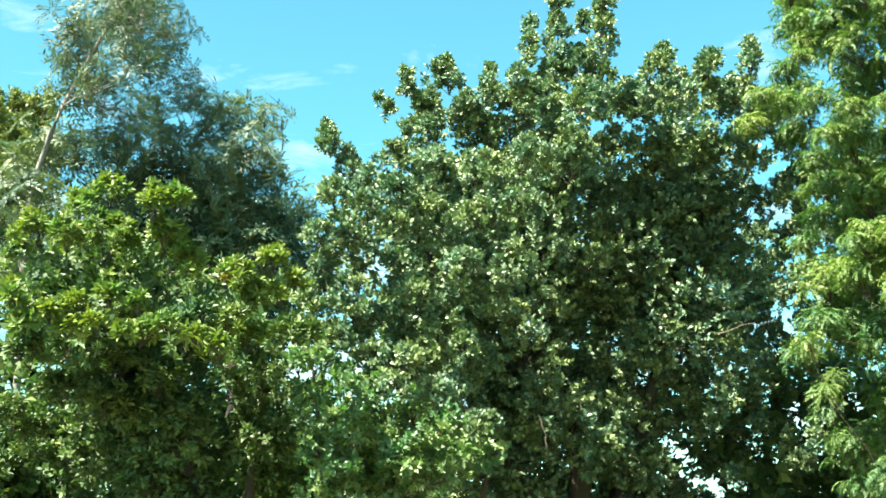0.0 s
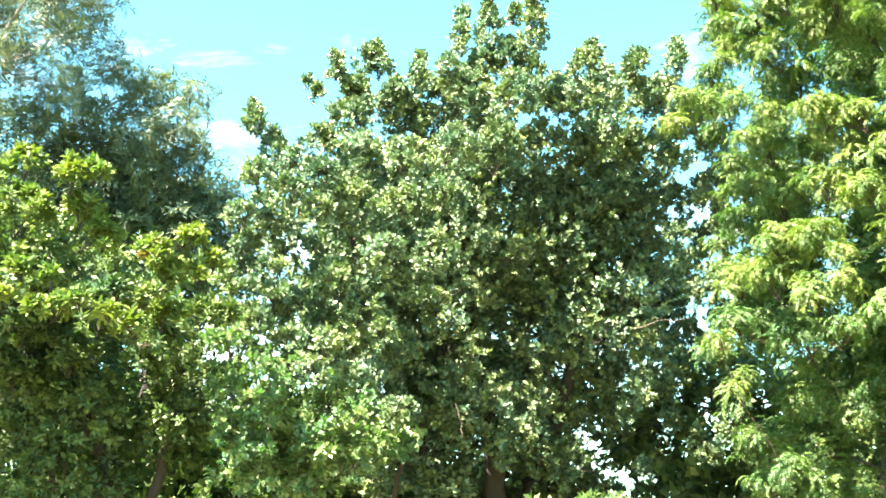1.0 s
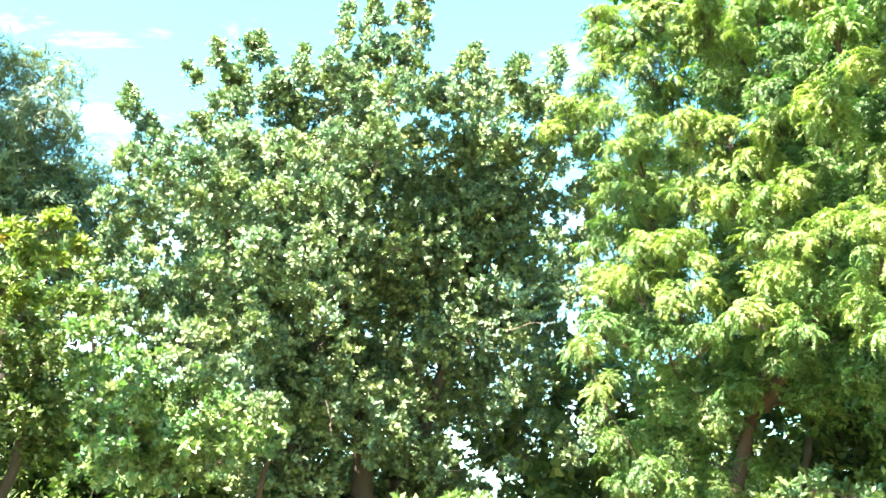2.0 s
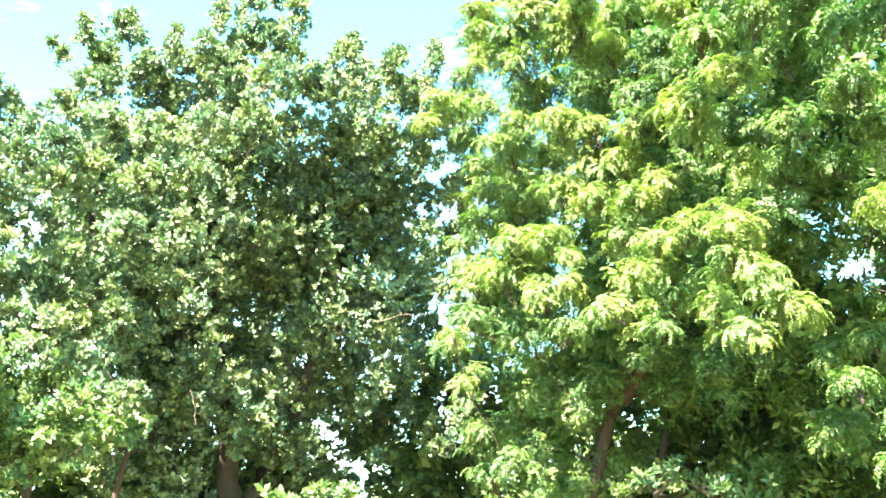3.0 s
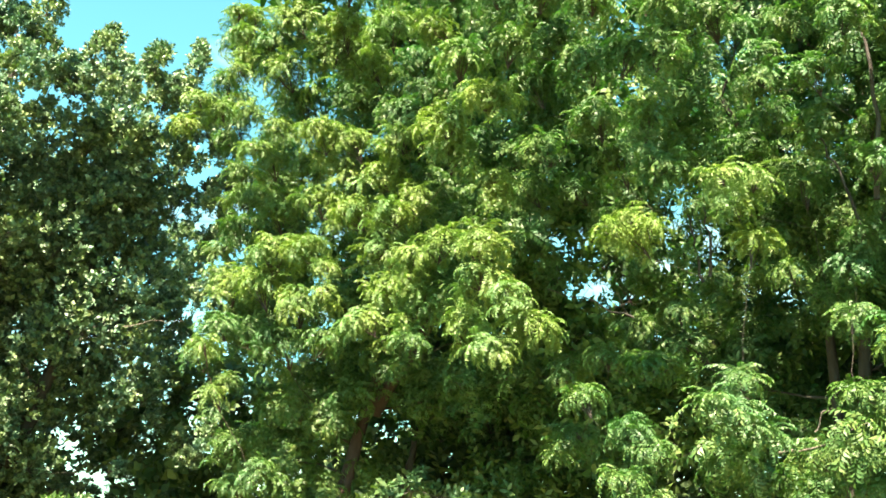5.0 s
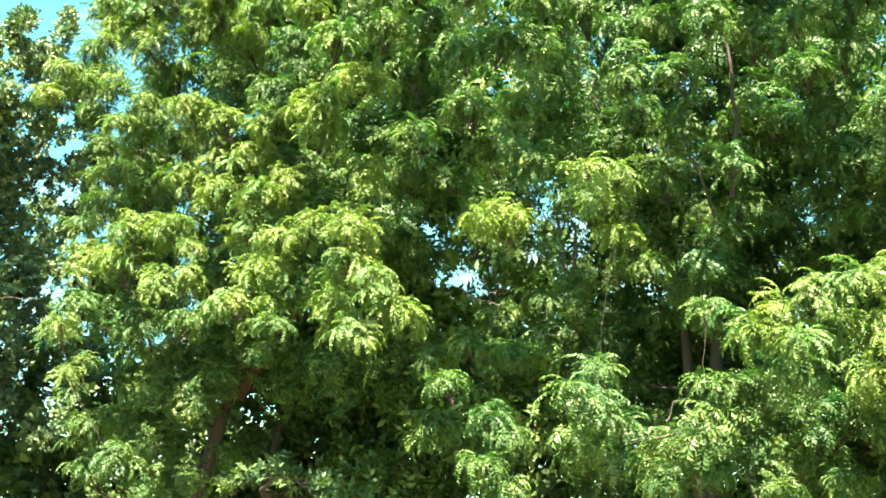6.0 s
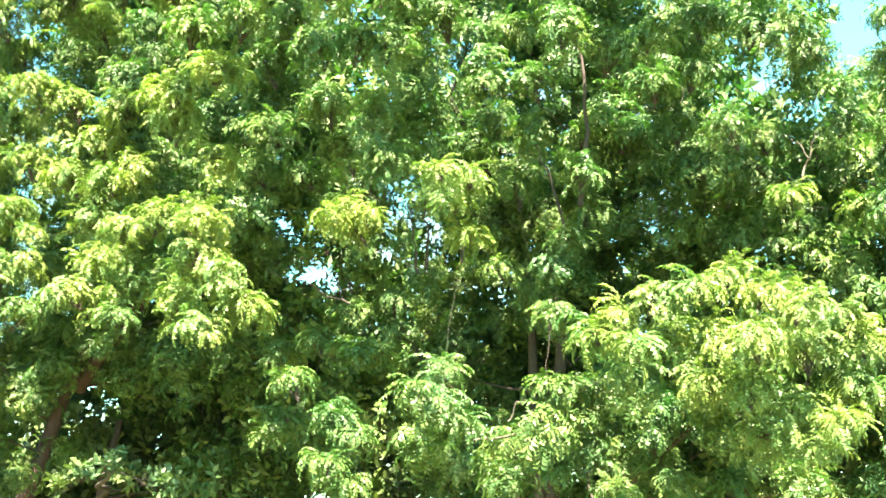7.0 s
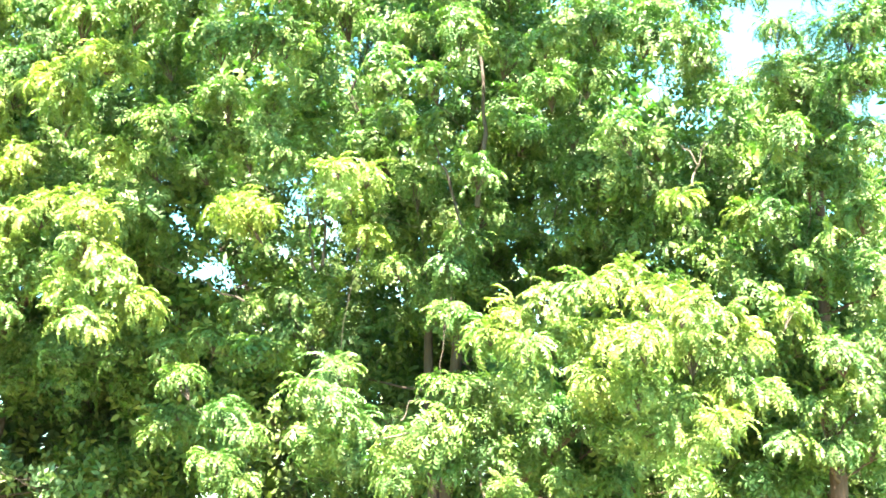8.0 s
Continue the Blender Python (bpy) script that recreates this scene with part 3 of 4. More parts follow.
FICUS_LEFT = [
    (-1.44, 12.43, 4.85, 0.28), (-1.34, 13.4, 4.72, 0.3), (-1.41, 11.91, 4.13, 0.27), (-1.12, 12.32, 4.15, 0.26), (-1.68, 12.54, 4.41, 0.23), (-1.13,
    13.17, 4.96, 0.19), (-1.41, 13.62, 5.72, 0.28), (-1.71, 12.65, 4.05, 0.24), (-1.21, 11.86, 3.75, 0.26), (-0.85, 12.24, 3.62, 0.26), (-0.54, 11.38,
    3.16, 0.25), (-0.11, 11.48, 3.1, 0.28), (0.41, 12.02, 2.77, 0.29), (-0.94, 12.61, 3.26, 0.25), (-0.4, 11.26, 3.44, 0.25), (0.24, 12.29, 3.74,
    0.27), (1.65, 13.63, 7.94, 0.35), (2.29, 13.88, 7.96, 0.36), (1.12, 13.03, 7.51, 0.32),
]
FICUS_EDGE = [
    (5.34, 14.21, 6.21, 0.38), (5.75, 15.31, 5.84, 0.4), (6.01, 16.71, 5.55, 0.43), (5.47, 16.71, 5.76, 0.43), (6.03, 16.68, 4.88, 0.43), (5.65,
    16.36, 4.18, 0.38), (4.76, 15.53, 4.75, 0.36), (6.41, 17.59, 3.79, 0.41), (5.43, 17.09, 4.11, 0.35),
]
BUSH = [
    (-1.4, 11.06, 2.92, 0.29), (-1.02, 11.19, 3.08, 0.33), (-0.68, 11.78, 3.18, 0.3), (-0.3, 11.85, 2.93, 0.36), (-0.03, 11.38, 2.66, 0.33), (-0.91,
    11.31, 2.6, 0.39), (-0.43, 11.5, 2.42, 0.39), (-1.42, 11.51, 2.51, 0.3), (-1.13, 11.15, 2.14, 0.38), (-0.64, 11.89, 2.1, 0.41), (-0.1, 11.62,
    2.19, 0.35), (-1.45, 11.62, 3.46, 0.26), (-1.62, 11.08, 3.44, 0.24), (-1.56, 11.83, 3.14, 0.25), (-1.19, 11.71, 2.77, 0.29), (-1.36, 11.36, 2.14,
    0.28), (-0.83, 11.92, 2.91, 0.29), (-1.42, 12.52, 3.63, 0.22), (-1.25, 12.54, 3.48, 0.21), (-1.54, 12.51, 3.33, 0.22), (-1.66, 12.49, 3.67, 0.19),
    (-1.36, 12.53, 3.95, 0.2),
]
MANGO_TOP = [
    (-3.9, 10.79, 5.09, 0.32), (-3.7, 10.94, 5.28, 0.3), (-3.05, 10.42, 4.97, 0.3), (-2.82, 10.48, 5.03, 0.25), (-4.42, 10.73, 4.78, 0.32), (-3.95,
    10.5, 4.62, 0.35), (-3.58, 10.82, 4.72, 0.39), (-2.98, 10.65, 4.66, 0.32), (-5.23, 12.3, 4.98, 0.3), (-4.35, 12.19, 4.8, 0.44), (-3.88, 12.67,
    4.86, 0.45), (-2.74, 10.69, 4.47, 0.32), (-2.15, 10.38, 4.21, 0.2), (-1.79, 10.65, 4.44, 0.21),
]
MANGO_SHELF = [
    (-3.79, 8.93, 3.65, 0.19), (-3.52, 9.04, 3.53, 0.19), (-3.28, 9.13, 3.62, 0.2), (-3.06, 9.21, 3.72, 0.19), (-2.82, 9.28, 3.64, 0.2), (-2.57, 9.35,
    3.47, 0.18), (-2.32, 9.42, 3.38, 0.17), (-2.09, 9.47, 3.3, 0.15), (-3.4, 9.09, 3.38, 0.2), (-3.15, 9.17, 3.43, 0.2), (-2.9, 9.26, 3.39, 0.19),
    (-3.7, 8.97, 3.4, 0.21),
]
MANGO_MIDDLE = [
    (-4.92, 11.52, 4.27, 0.33), (-4.25, 11.02, 4.01, 0.37), (-3.68, 10.78, 4.02, 0.38), (-3.69, 12.01, 4.14, 0.36), (-3.06, 10.69, 3.62, 0.32), (-3.99,
    10.87, 3.55, 0.39), (-4.75, 11.73, 3.64, 0.36), (-3.91, 12.16, 3.57, 0.43),
]
MANGO_RIGHT = [
    (-2.07, 10.13, 4.13, 0.27), (-1.71, 10.21, 4.3, 0.21), (-1.62, 10.37, 4.01, 0.3), (-1.98, 10.36, 3.95, 0.28), (-2.28, 10.18, 3.4, 0.3), (-1.99, 10.44,
    3.53, 0.28), (-1.59, 10.11, 3.47, 0.27), (-1.35, 10.24, 3.52, 0.22), (-2.08, 10.62, 3.31, 0.27), (-2.55, 9.91, 3.47, 0.34), (-2.41, 9.96, 3.71, 0.23),
    (-2.1, 10.06, 3.66, 0.23),
]
# unseen clumps left of the view, added to shade the low mango boughs
MANGO_UNSEEN_SIDE = [
    (-4.78, 10.08, 4.71, 0.38), (-4.95, 9.51, 4.6, 0.41), (-4.66, 9.81, 4.17, 0.37), (-5.2, 10.01, 4.17, 0.42), (-5.41, 9.52, 4.33, 0.41), (-4.91, 10.46,
    3.8, 0.39), (-5.38, 10.38, 3.67, 0.43), (-4.86, 10.47, 3.33, 0.36), (-5.32, 10.39, 3.15, 0.4), (-5.56, 9.84, 3.74, 0.42),
]
MANGO_LOW = [
    (-3.32, 12.2, 3.36, 0.42), (-4.6, 12.25, 3.25, 0.37), (-4.09, 12.37, 3.13, 0.4), (-3.77, 12.73, 3.03, 0.4), (-3.33, 13.41, 3.04, 0.42), (-2.65,
    12.57, 3.34, 0.36), (-2.32, 13.29, 3.14, 0.35), (-5.37, 12.89, 3.07, 0.35), (-5.19, 13.18, 2.83, 0.4), (-5.51, 13.73, 2.51, 0.41), (-4.74, 13.2,
    2.61, 0.42), (-4.18, 13.22, 2.66, 0.39), (-2.83, 14.21, 2.72, 0.45), (-2.37, 14.14, 2.77, 0.32), (-3.92, 13.88, 2.35, 0.32), (-2.33, 13.58, 2.26,
    0.3),
]
ACACIA_TOP = [
    (-5.4, 15, 9.69, 0.61), (-4.66, 14.66, 9.5, 0.59), (-4.3, 15.14, 9.55, 0.49), (-5.82, 15.53, 9.32, 0.51), (-4.89, 14.97, 8.93, 0.59), (-4.49, 15.48,
    8.92, 0.5), (-6.31, 15.87, 9.23, 0.34), (-5.57, 16.31, 8.8, 0.5), (-4.18, 15.94, 8.77, 0.44), (-6.01, 15.33, 9.67, 0.4), (-5.28, 15.02, 10.41, 0.55),
    (-4.54, 15.03, 10.3, 0.55), (-5.08, 16.33, 8.7, 0.45), (-5.45, 15.13, 8.57, 0.43),
]
ACACIA_BODY = [
    (-6.73, 16.1, 7.67, 0.63), (-6.49, 15.22, 6.79, 0.59), (-6.25, 16.34, 7.7, 0.61), (-5.48, 16.23, 7.9, 0.62), (-4.69, 16.06, 8.02, 0.61), (-4.13,
    16.44, 8.36, 0.62), (-3.43, 16.24, 8.41, 0.5), (-3.03, 16.78, 8.52, 0.45), (-3.16, 16.06, 7.63, 0.55), (-3.84, 16.54, 7.61, 0.61), (-4.6, 16.9, 7.65,
    0.63), (-5.26, 16.84, 7.54, 0.52), (-2.85, 16.4, 7.32, 0.45), (-3.42, 16.48, 6.89, 0.6), (-4.26, 17.28, 6.95, 0.57), (-2.8, 16.78, 6.77, 0.5), (-3.19,
    16.44, 6.19, 0.59), (-2.68, 17.44, 6.48, 0.4), (-6.78, 15.86, 6.29, 0.5), (-7.04, 16.43, 5.69, 0.51), (-2.4, 16.98, 6.95, 0.33),
]
FAR_CROWN = [
    (-8.17, 18.87, 9.42, 0.67), (-7.72, 18.78, 9.68, 0.48), (-8.29, 18.35, 9.5, 0.53), (-8.25, 19.69, 9.33, 0.69), (-8.6, 19.23, 8.92, 0.68), (-9.12,
    19.02, 9.44, 0.69),
]
NEEM_A_TOP = [
    (3.99, 10.3, 7.08, 0.37), (4.07, 9.15, 6.59, 0.39), (4.51, 8.95, 6.51, 0.42), (4.62, 8.15, 6.22, 0.37), (4.56, 7.22, 5.82, 0.32), (3.96, 10.21, 6.56,
    0.36), (4.09, 9.32, 6.09, 0.39), (4.46, 9.12, 6.31, 0.36), (4.98, 9.11, 6.26, 0.43), (5.19, 8.52, 6.11, 0.39), (4.49, 6.6, 5.27, 0.33), (4.49, 5.91,
    5.1, 0.29), (5.35, 6.47, 5.56, 0.33), (4.42, 11.79, 6.77, 0.33), (4.4, 9.6, 5.92, 0.37), (5.19, 10.08, 6.28, 0.41), (4.83, 8.26, 5.4, 0.33),
]
NEEM_A_SIDE = [
    (4.33, 9.02, 5.31, 0.38), (4.64, 8.87, 5.3, 0.32), (4.28, 10.27, 5.4, 0.38), (4.52, 9.73, 5.19, 0.4), (4.62, 9.06, 5.06, 0.32), (4.71, 8.06, 5.08,
    0.32), (4.89, 7.38, 4.76, 0.36), (4.78, 6.58, 4.24, 0.25), (4.72, 8.44, 4.81, 0.33), (4.86, 8.04, 4.48, 0.32), (4.54, 11.67, 5.43, 0.37), (4.35,
    10.12, 4.84, 0.37), (4.42, 9.22, 4.72, 0.35), (4.55, 8.73, 4.48, 0.33), (4.59, 8, 4.28, 0.31), (4.61, 7.09, 4.88, 0.34), (4.57, 6.36, 4.84, 0.32),
]
NEEM_A_MIDDLE = [
    (4.08, 9.49, 4.15, 0.4), (4.25, 9.03, 4.12, 0.36), (3.94, 10.4, 4.03, 0.37), (4.04, 9.69, 3.9, 0.38), (4.54, 8.16, 3.99, 0.27), (4.43, 7.34, 3.69,
    0.31), (4.55, 7.02, 3.77, 0.3), (4.48, 6.39, 3.65, 0.26), (4.52, 6.43, 3.39, 0.29), (4.46, 6.01, 3.17, 0.25), (4.61, 8.07, 3.61, 0.33), (4.6,
    7.49, 3.34, 0.34), (4.32, 7.99, 3.26, 0.29), (4.62, 5.92, 2.92, 0.27), (4.69, 6.95, 3.11, 0.32), (4.39, 6.07, 2.78, 0.25), (4.16, 9.11, 3.56,
    0.36), (5, 9.82, 3.89, 0.29),
]
NEEM_A_LOW = [
    (3.65, 9.99, 3.5, 0.3), (4.07, 11.78, 3.49, 0.32), (4.3, 11.05, 3.6, 0.39), (4.24, 9.73, 3.33, 0.38), (4.35, 9.01, 3.22, 0.36), (4.34, 11.67,
    3.15, 0.3), (5.84, 12.72, 3.42, 0.4), (5.61, 11.22, 3.3, 0.35), (5.5, 10.01, 3.26, 0.37), (5.77, 8.75, 3.05, 0.34), (4.49, 7.49, 3, 0.29), (4.31,
    11.84, 2.83, 0.27), (4.41, 11.66, 2.42, 0.35), (5.09, 11.21, 2.87, 0.35), (5.01, 11.36, 2.48, 0.35), (4.01, 9.62, 2.07, 0.27), (3.92, 9.97, 1.91,
    0.28),
]
NEEM_A_EDGE = [
    (3.62, 9.57, 6.18, 0.21), (3.73, 9.53, 5.73, 0.22), (3.79, 9.51, 5.32, 0.21), (3.95, 9.45, 6.28, 0.21), (3.65, 9.56, 6.57, 0.21), (3.58, 9.59,
    6.83, 0.2), (4.01, 9.42, 5.57, 0.21), (3.42, 9.64, 3.27, 0.17), (3.54, 9.6, 2.82, 0.17), (4.31, 8.84, 3.71, 0.21), (4.28, 8.86, 3.99, 0.19),
    (3.35, 10.05, 5.97, 0.21), (3.24, 10.08, 5.67, 0.21), (3.63, 10.17, 5.93, 0.22),
]
NEEM_A_BACK = [
    (5.52, 11.34, 7.21, 0.45), (5.96, 11.13, 7.15, 0.45), (5.74, 11.23, 6.59, 0.44), (5.58, 11.31, 5.85, 0.43), (5.97, 11.12, 5.55, 0.43), (5.71,
    11.25, 4.96, 0.43), (6.29, 10.96, 7.41, 0.45),
]
NEEM_B_TOP = [
    (5.45, 6.86, 5.28, 0.36), (4.85, 5.48, 4.88, 0.3), (4.97, 5.16, 4.8, 0.3), (5.06, 4.89, 4.73, 0.29), (5.29, 6.56, 4.59, 0.31), (5.55, 6.17, 4.77,
    0.34), (5.32, 5.33, 4.46, 0.3), (5.84, 6.29, 4.47, 0.32), (5.25, 5.2, 4.02, 0.25), (5.39, 6.89, 4.32, 0.3), (5.77, 6.78, 4.33, 0.3), (5.46, 7.34,
    4.15, 0.28), (5.62, 7.1, 3.9, 0.24),
]
NEEM_B_CROWN = [
    (6.22, 4.22, 5.08, 0.29), (6.81, 5.16, 5.58, 0.3), (6.25, 4.57, 4.77, 0.27), (6.05, 4.86, 4.78, 0.27), (6.78, 5.38, 4.79, 0.29), (7.42, 5.26, 4.89,
    0.31), (6.57, 4.38, 4.07, 0.23), (6.68, 4.12, 5.03, 0.27), (6.86, 3.81, 5.1, 0.3), (7.08, 3.47, 5.17, 0.3), (7.06, 3.08, 4.96, 0.27), (7.15, 2.84,
    5.01, 0.23), (7.53, 2.89, 4.93, 0.25), (7, 3.56, 4.74, 0.27), (6.71, 3.79, 4.62, 0.26), (7.81, 4.91, 5.04, 0.27), (7.01, 3.34, 4.28, 0.25), (7.29,
    3.95, 4.5, 0.27),
]
NEEM_B_INNER = [
    (7.91, 3.34, 4, 0.28), (7.84, 3.55, 4.12, 0.25), (8.45, 3.44, 3.89, 0.26), (7.98, 3.59, 3.77, 0.28), (7.98, 4.01, 3.79, 0.29), (7.6, 4.22, 3.8,
    0.28), (8.65, 5.33, 4.03, 0.33), (8.38, 5.54, 3.9, 0.33), (8.36, 4.98, 4.47, 0.32), (7.41, 3.82, 4.21, 0.24), (7.78, 3.42, 4.42, 0.25), (7.3, 4.4,
    4.5, 0.25), (6.9, 5.78, 5.81, 0.25), (8.93, 3.47, 5.18, 0.28), (7.92, 2.83, 4.43, 0.24), (9.1, 3.54, 4.59, 0.25), (7.61, 6.11, 4.3, 0.25), (8.14,
    5.64, 4.27, 0.28), (7.55, 6.49, 4.13, 0.26), (6.35, 6.02, 3.98, 0.12), (6.48, 5.89, 4.13, 0.13), (6.3, 6.06, 3.76, 0.12),
]
NEEM_B_FRONT = [
    (4.95, 5.2, 3.61, 0.18), (4.75, 5.16, 3.52, 0.15), (4.96, 5, 3.52, 0.15), (5.03, 5.28, 3.5, 0.18), (5.21, 4.56, 3.8, 0.19), (5.52, 4.55, 3.83, 0.2),
    (5.57, 4.77, 3.72, 0.23), (5.65, 4.73, 3.47, 0.18), (5.52, 4.82, 2.5, 0.2), (5.41, 4.77, 2.26, 0.23), (5.66, 4.78, 2.16, 0.19), (5.06, 5.41, 2.16,
    0.24), (5.13, 5.25, 2.01, 0.23), (4.9, 5.32, 1.81, 0.23), (5.05, 5.27, 1.7, 0.18), (5.21, 4.78, 2.33, 0.17),
]
NEEM_B_LOW = [
    (6.33, 4.57, 2.43, 0.17), (6.36, 4.39, 2.41, 0.19), (6.76, 4.4, 2.4, 0.2), (6.84, 4.61, 2.3, 0.21), (6.13, 4.74, 1.99, 0.24), (6.24, 4.48, 2.02,
    0.23), (6.79, 4.49, 1.96, 0.25), (6.43, 4.58, 1.83, 0.2), (5.63, 6.81, 2.8, 0.25), (5.67, 6.41, 2.86, 0.24), (6.01, 6.24, 2.78, 0.27), (6.45, 6.22,
    3.01, 0.25), (6.35, 6.18, 3.29, 0.25), (6.18, 6.57, 3.17, 0.26), (5.85, 7.08, 2.27, 0.28), (5.05, 5.91, 2.45, 0.22),
]
NEEM_B_MIDDLE = [
    (7.46, 4.14, 3.7, 0.15), (7.61, 3.9, 3.79, 0.15), (7.73, 3.67, 3.67, 0.16), (7.85, 3.43, 3.58, 0.15), (7.96, 3.2, 3.51, 0.15), (7.43, 4.2, 3.96,
    0.14), (7.57, 3.97, 4.09, 0.15), (7.7, 3.74, 3.98, 0.15), (7.82, 3.5, 3.85, 0.15), (7.94, 3.26, 3.75, 0.15), (8.04, 3.01, 3.62, 0.14), (7.55,
    4.01, 4.3, 0.14), (7.87, 3.41, 4.11, 0.14), (7.38, 4.29, 4.31, 0.13),
]
NEEM_B_TUFT = [
    (7.46, 2.58, 3.64, 0.15), (7.5, 2.49, 3.6, 0.12), (7.64, 2.07, 3.43, 0.14), (7.54, 2.37, 2.87, 0.14), (7.28, 3.02, 3.78, 0.15),
]
NEEM_B_BOUGH = [
    (5.94, 3.67, 2.75, 0.24), (5.8, 3.74, 2.63, 0.19), (6, 3.44, 2.85, 0.24), (6.09, 3.15, 2.9, 0.22), (6.46, 3.1, 3.06, 0.21), (6.41, 2.84, 2.87, 0.24),
    (6.28, 2.55, 2.74, 0.23), (6.66, 2.46, 2.71, 0.22), (6.86, 2.44, 2.55, 0.2), (6.29, 3.46, 2.62, 0.27), (6.28, 3.11, 2.62, 0.26), (6.14, 2.76, 2.54,
    0.25), (6.65, 2.7, 2.52, 0.27), (6.83, 2.53, 2.3, 0.25), (6.81, 2.32, 2.25, 0.19), (6.19, 3.2, 2.3, 0.22), (6.31, 2.94, 2.25, 0.26), (6.62, 2.79,
    2.16, 0.26), (6.42, 2.41, 2.02, 0.21), (6.58, 2.94, 1.98, 0.22), (6.57, 2.62, 1.93, 0.17), (5.78, 3.43, 2.53, 0.2),
]
NEEM_B_RIGHT = [
    (7.66, 2.18, 4.55, 0.27), (7.49, 1.85, 4.45, 0.26), (7.37, 1.62, 4.39, 0.25), (7.36, 2.19, 4.11, 0.25), (7.84, 2.06, 4.26, 0.27), (7.53, 1.71,
    4.05, 0.25), (7.84, 2.26, 3.91, 0.27), (7.95, 2.01, 3.84, 0.27), (7.39, 2.41, 3.58, 0.22), (7.55, 2.6, 3.64, 0.18), (7.99, 2.19, 3.45, 0.23),
    (7.86, 1.86, 3.54, 0.26), (8.18, 1.95, 3.15, 0.27), (7.72, 2.47, 2.94, 0.2), (7.96, 2.37, 2.75, 0.26), (7.78, 2.15, 2.55, 0.25), (8.22, 2.05,
    2.66, 0.29), (8.22, 2.16, 2.34, 0.27), (7.48, 1.77, 4.81, 0.28), (7.38, 1.54, 4.79, 0.26), (7.19, 2.17, 4.83, 0.22), (7.42, 2.29, 4.64, 0.23),
]
NEEM_C_TOP = [
    (7.81, 2.19, 4.84, 0.16), (7.85, 2.07, 5.05, 0.16), (7.89, 1.95, 4.75, 0.16), (7.93, 1.77, 4.99, 0.16), (7.94, 1.75, 4.58, 0.15), (7.8, 2.23,
    4.57, 0.15), (7.55, 2.89, 5.18, 0.14), (7.53, 2.94, 4.95, 0.14), (7.57, 2.84, 5.42, 0.14),
]
NEEM_B_RIGHT_LOW = [
    (7.77, 2.25, 3.26, 0.23), (7.92, 2.45, 3.49, 0.23), (7.68, 2.81, 3.28, 0.23), (7.88, 2.69, 2.61, 0.21), (8.05, 2.35, 1.9, 0.26), (8.46, 2.15, 1.99,
    0.27), (7.87, 2.57, 1.99, 0.23), (7.96, 2.37, 2.23, 0.23), (7.16, 4.03, 1.73, 0.25), (6.85, 4.33, 1.65, 0.25), (6.54, 5.16, 1.7, 0.25), (8.18, 3.01,
    1.72, 0.26), (8.06, 3.37, 1.69, 0.24), (7.55, 3.78, 1.73, 0.23), (7.2, 4.25, 2.07, 0.21), (8.32, 2.68, 1.68, 0.26),
]
THICKET = [
    (7.01, 10.46, 1.97, 0.34), (8.34, 11.51, 2.6, 0.38), (8.63, 11.39, 2.95, 0.38), (7.61, 9.4, 2.85, 0.34), (8.79, 11.56, 2.39, 0.39), (8.79, 10.63,
    2.48, 0.38), (8.22, 9.44, 3.21, 0.34), (8.03, 10.09, 3.35, 0.32), (8.3, 9.28, 3.78, 0.28), (7.89, 9.36, 3.76, 0.27), (4.62, 8.13, 1.83, 0.15),
    (4.82, 8.02, 1.92, 0.15), (5.05, 7.89, 1.83, 0.15), (4.5, 8.19, 1.73, 0.14), (5.22, 7.79, 1.74, 0.14),
]
NEEM_A_CREST = [
    (3.88, 10.43, 6.87, 0.31), (3.94, 10.85, 6.55, 0.28), (3.99, 10.64, 6.01, 0.29), (3.89, 9.47, 6.48, 0.29), (4.04, 11.04, 5.92, 0.27), (3.9, 10.25,
    5.29, 0.28), (4.17, 11, 4.87, 0.29), (4.14, 11.5, 4.71, 0.27), (3.7, 9.48, 7.21, 0.36), (4.07, 9.11, 7.16, 0.4), (4.37, 8.49, 6.84, 0.38), (4.31,
    7.36, 6.29, 0.34), (4.4, 6.67, 5.95, 0.32), (4.37, 5.91, 5.5, 0.29), (4.5, 5.48, 5.35, 0.28), (4.61, 5.09, 5.13, 0.27), (3.79, 9.04, 7.59, 0.41),
    (4.26, 8.38, 7.32, 0.39), (4.41, 7.3, 6.79, 0.35), (4.51, 6.38, 6.23, 0.32), (4.58, 5.6, 5.85, 0.29), (5.11, 4.89, 5.13, 0.28), (4.67, 4.7, 5.27,
    0.27),
]
NEEM_B_CREST = [
    (5.36, 5.21, 5.54, 0.29), (5.44, 4.68, 5.39, 0.26), (5.87, 4.61, 5.55, 0.29), (6.31, 4.4, 5.66, 0.3), (6.39, 3.96, 5.5, 0.27), (6.52, 3.59, 5.43,
    0.27), (6.69, 3.25, 5.43, 0.27), (6.94, 2.96, 5.44, 0.27), (7.43, 2.77, 5.48, 0.22), (7.61, 2.5, 5.42, 0.22), (5.44, 5.05, 5.91, 0.3), (5.88, 4.74,
    6.05, 0.31), (6.12, 4.25, 5.97, 0.3), (6.22, 3.69, 5.76, 0.29), (6.58, 3.31, 5.78, 0.29), (6.96, 2.94, 5.87, 0.3), (5.77, 5.12, 5.34, 0.27), (5.6,
    5.32, 5.24, 0.27), (7.53, 1.86, 5.27, 0.27), (7.43, 1.53, 5.11, 0.26), (7.7, 1.76, 5.67, 0.28),
]
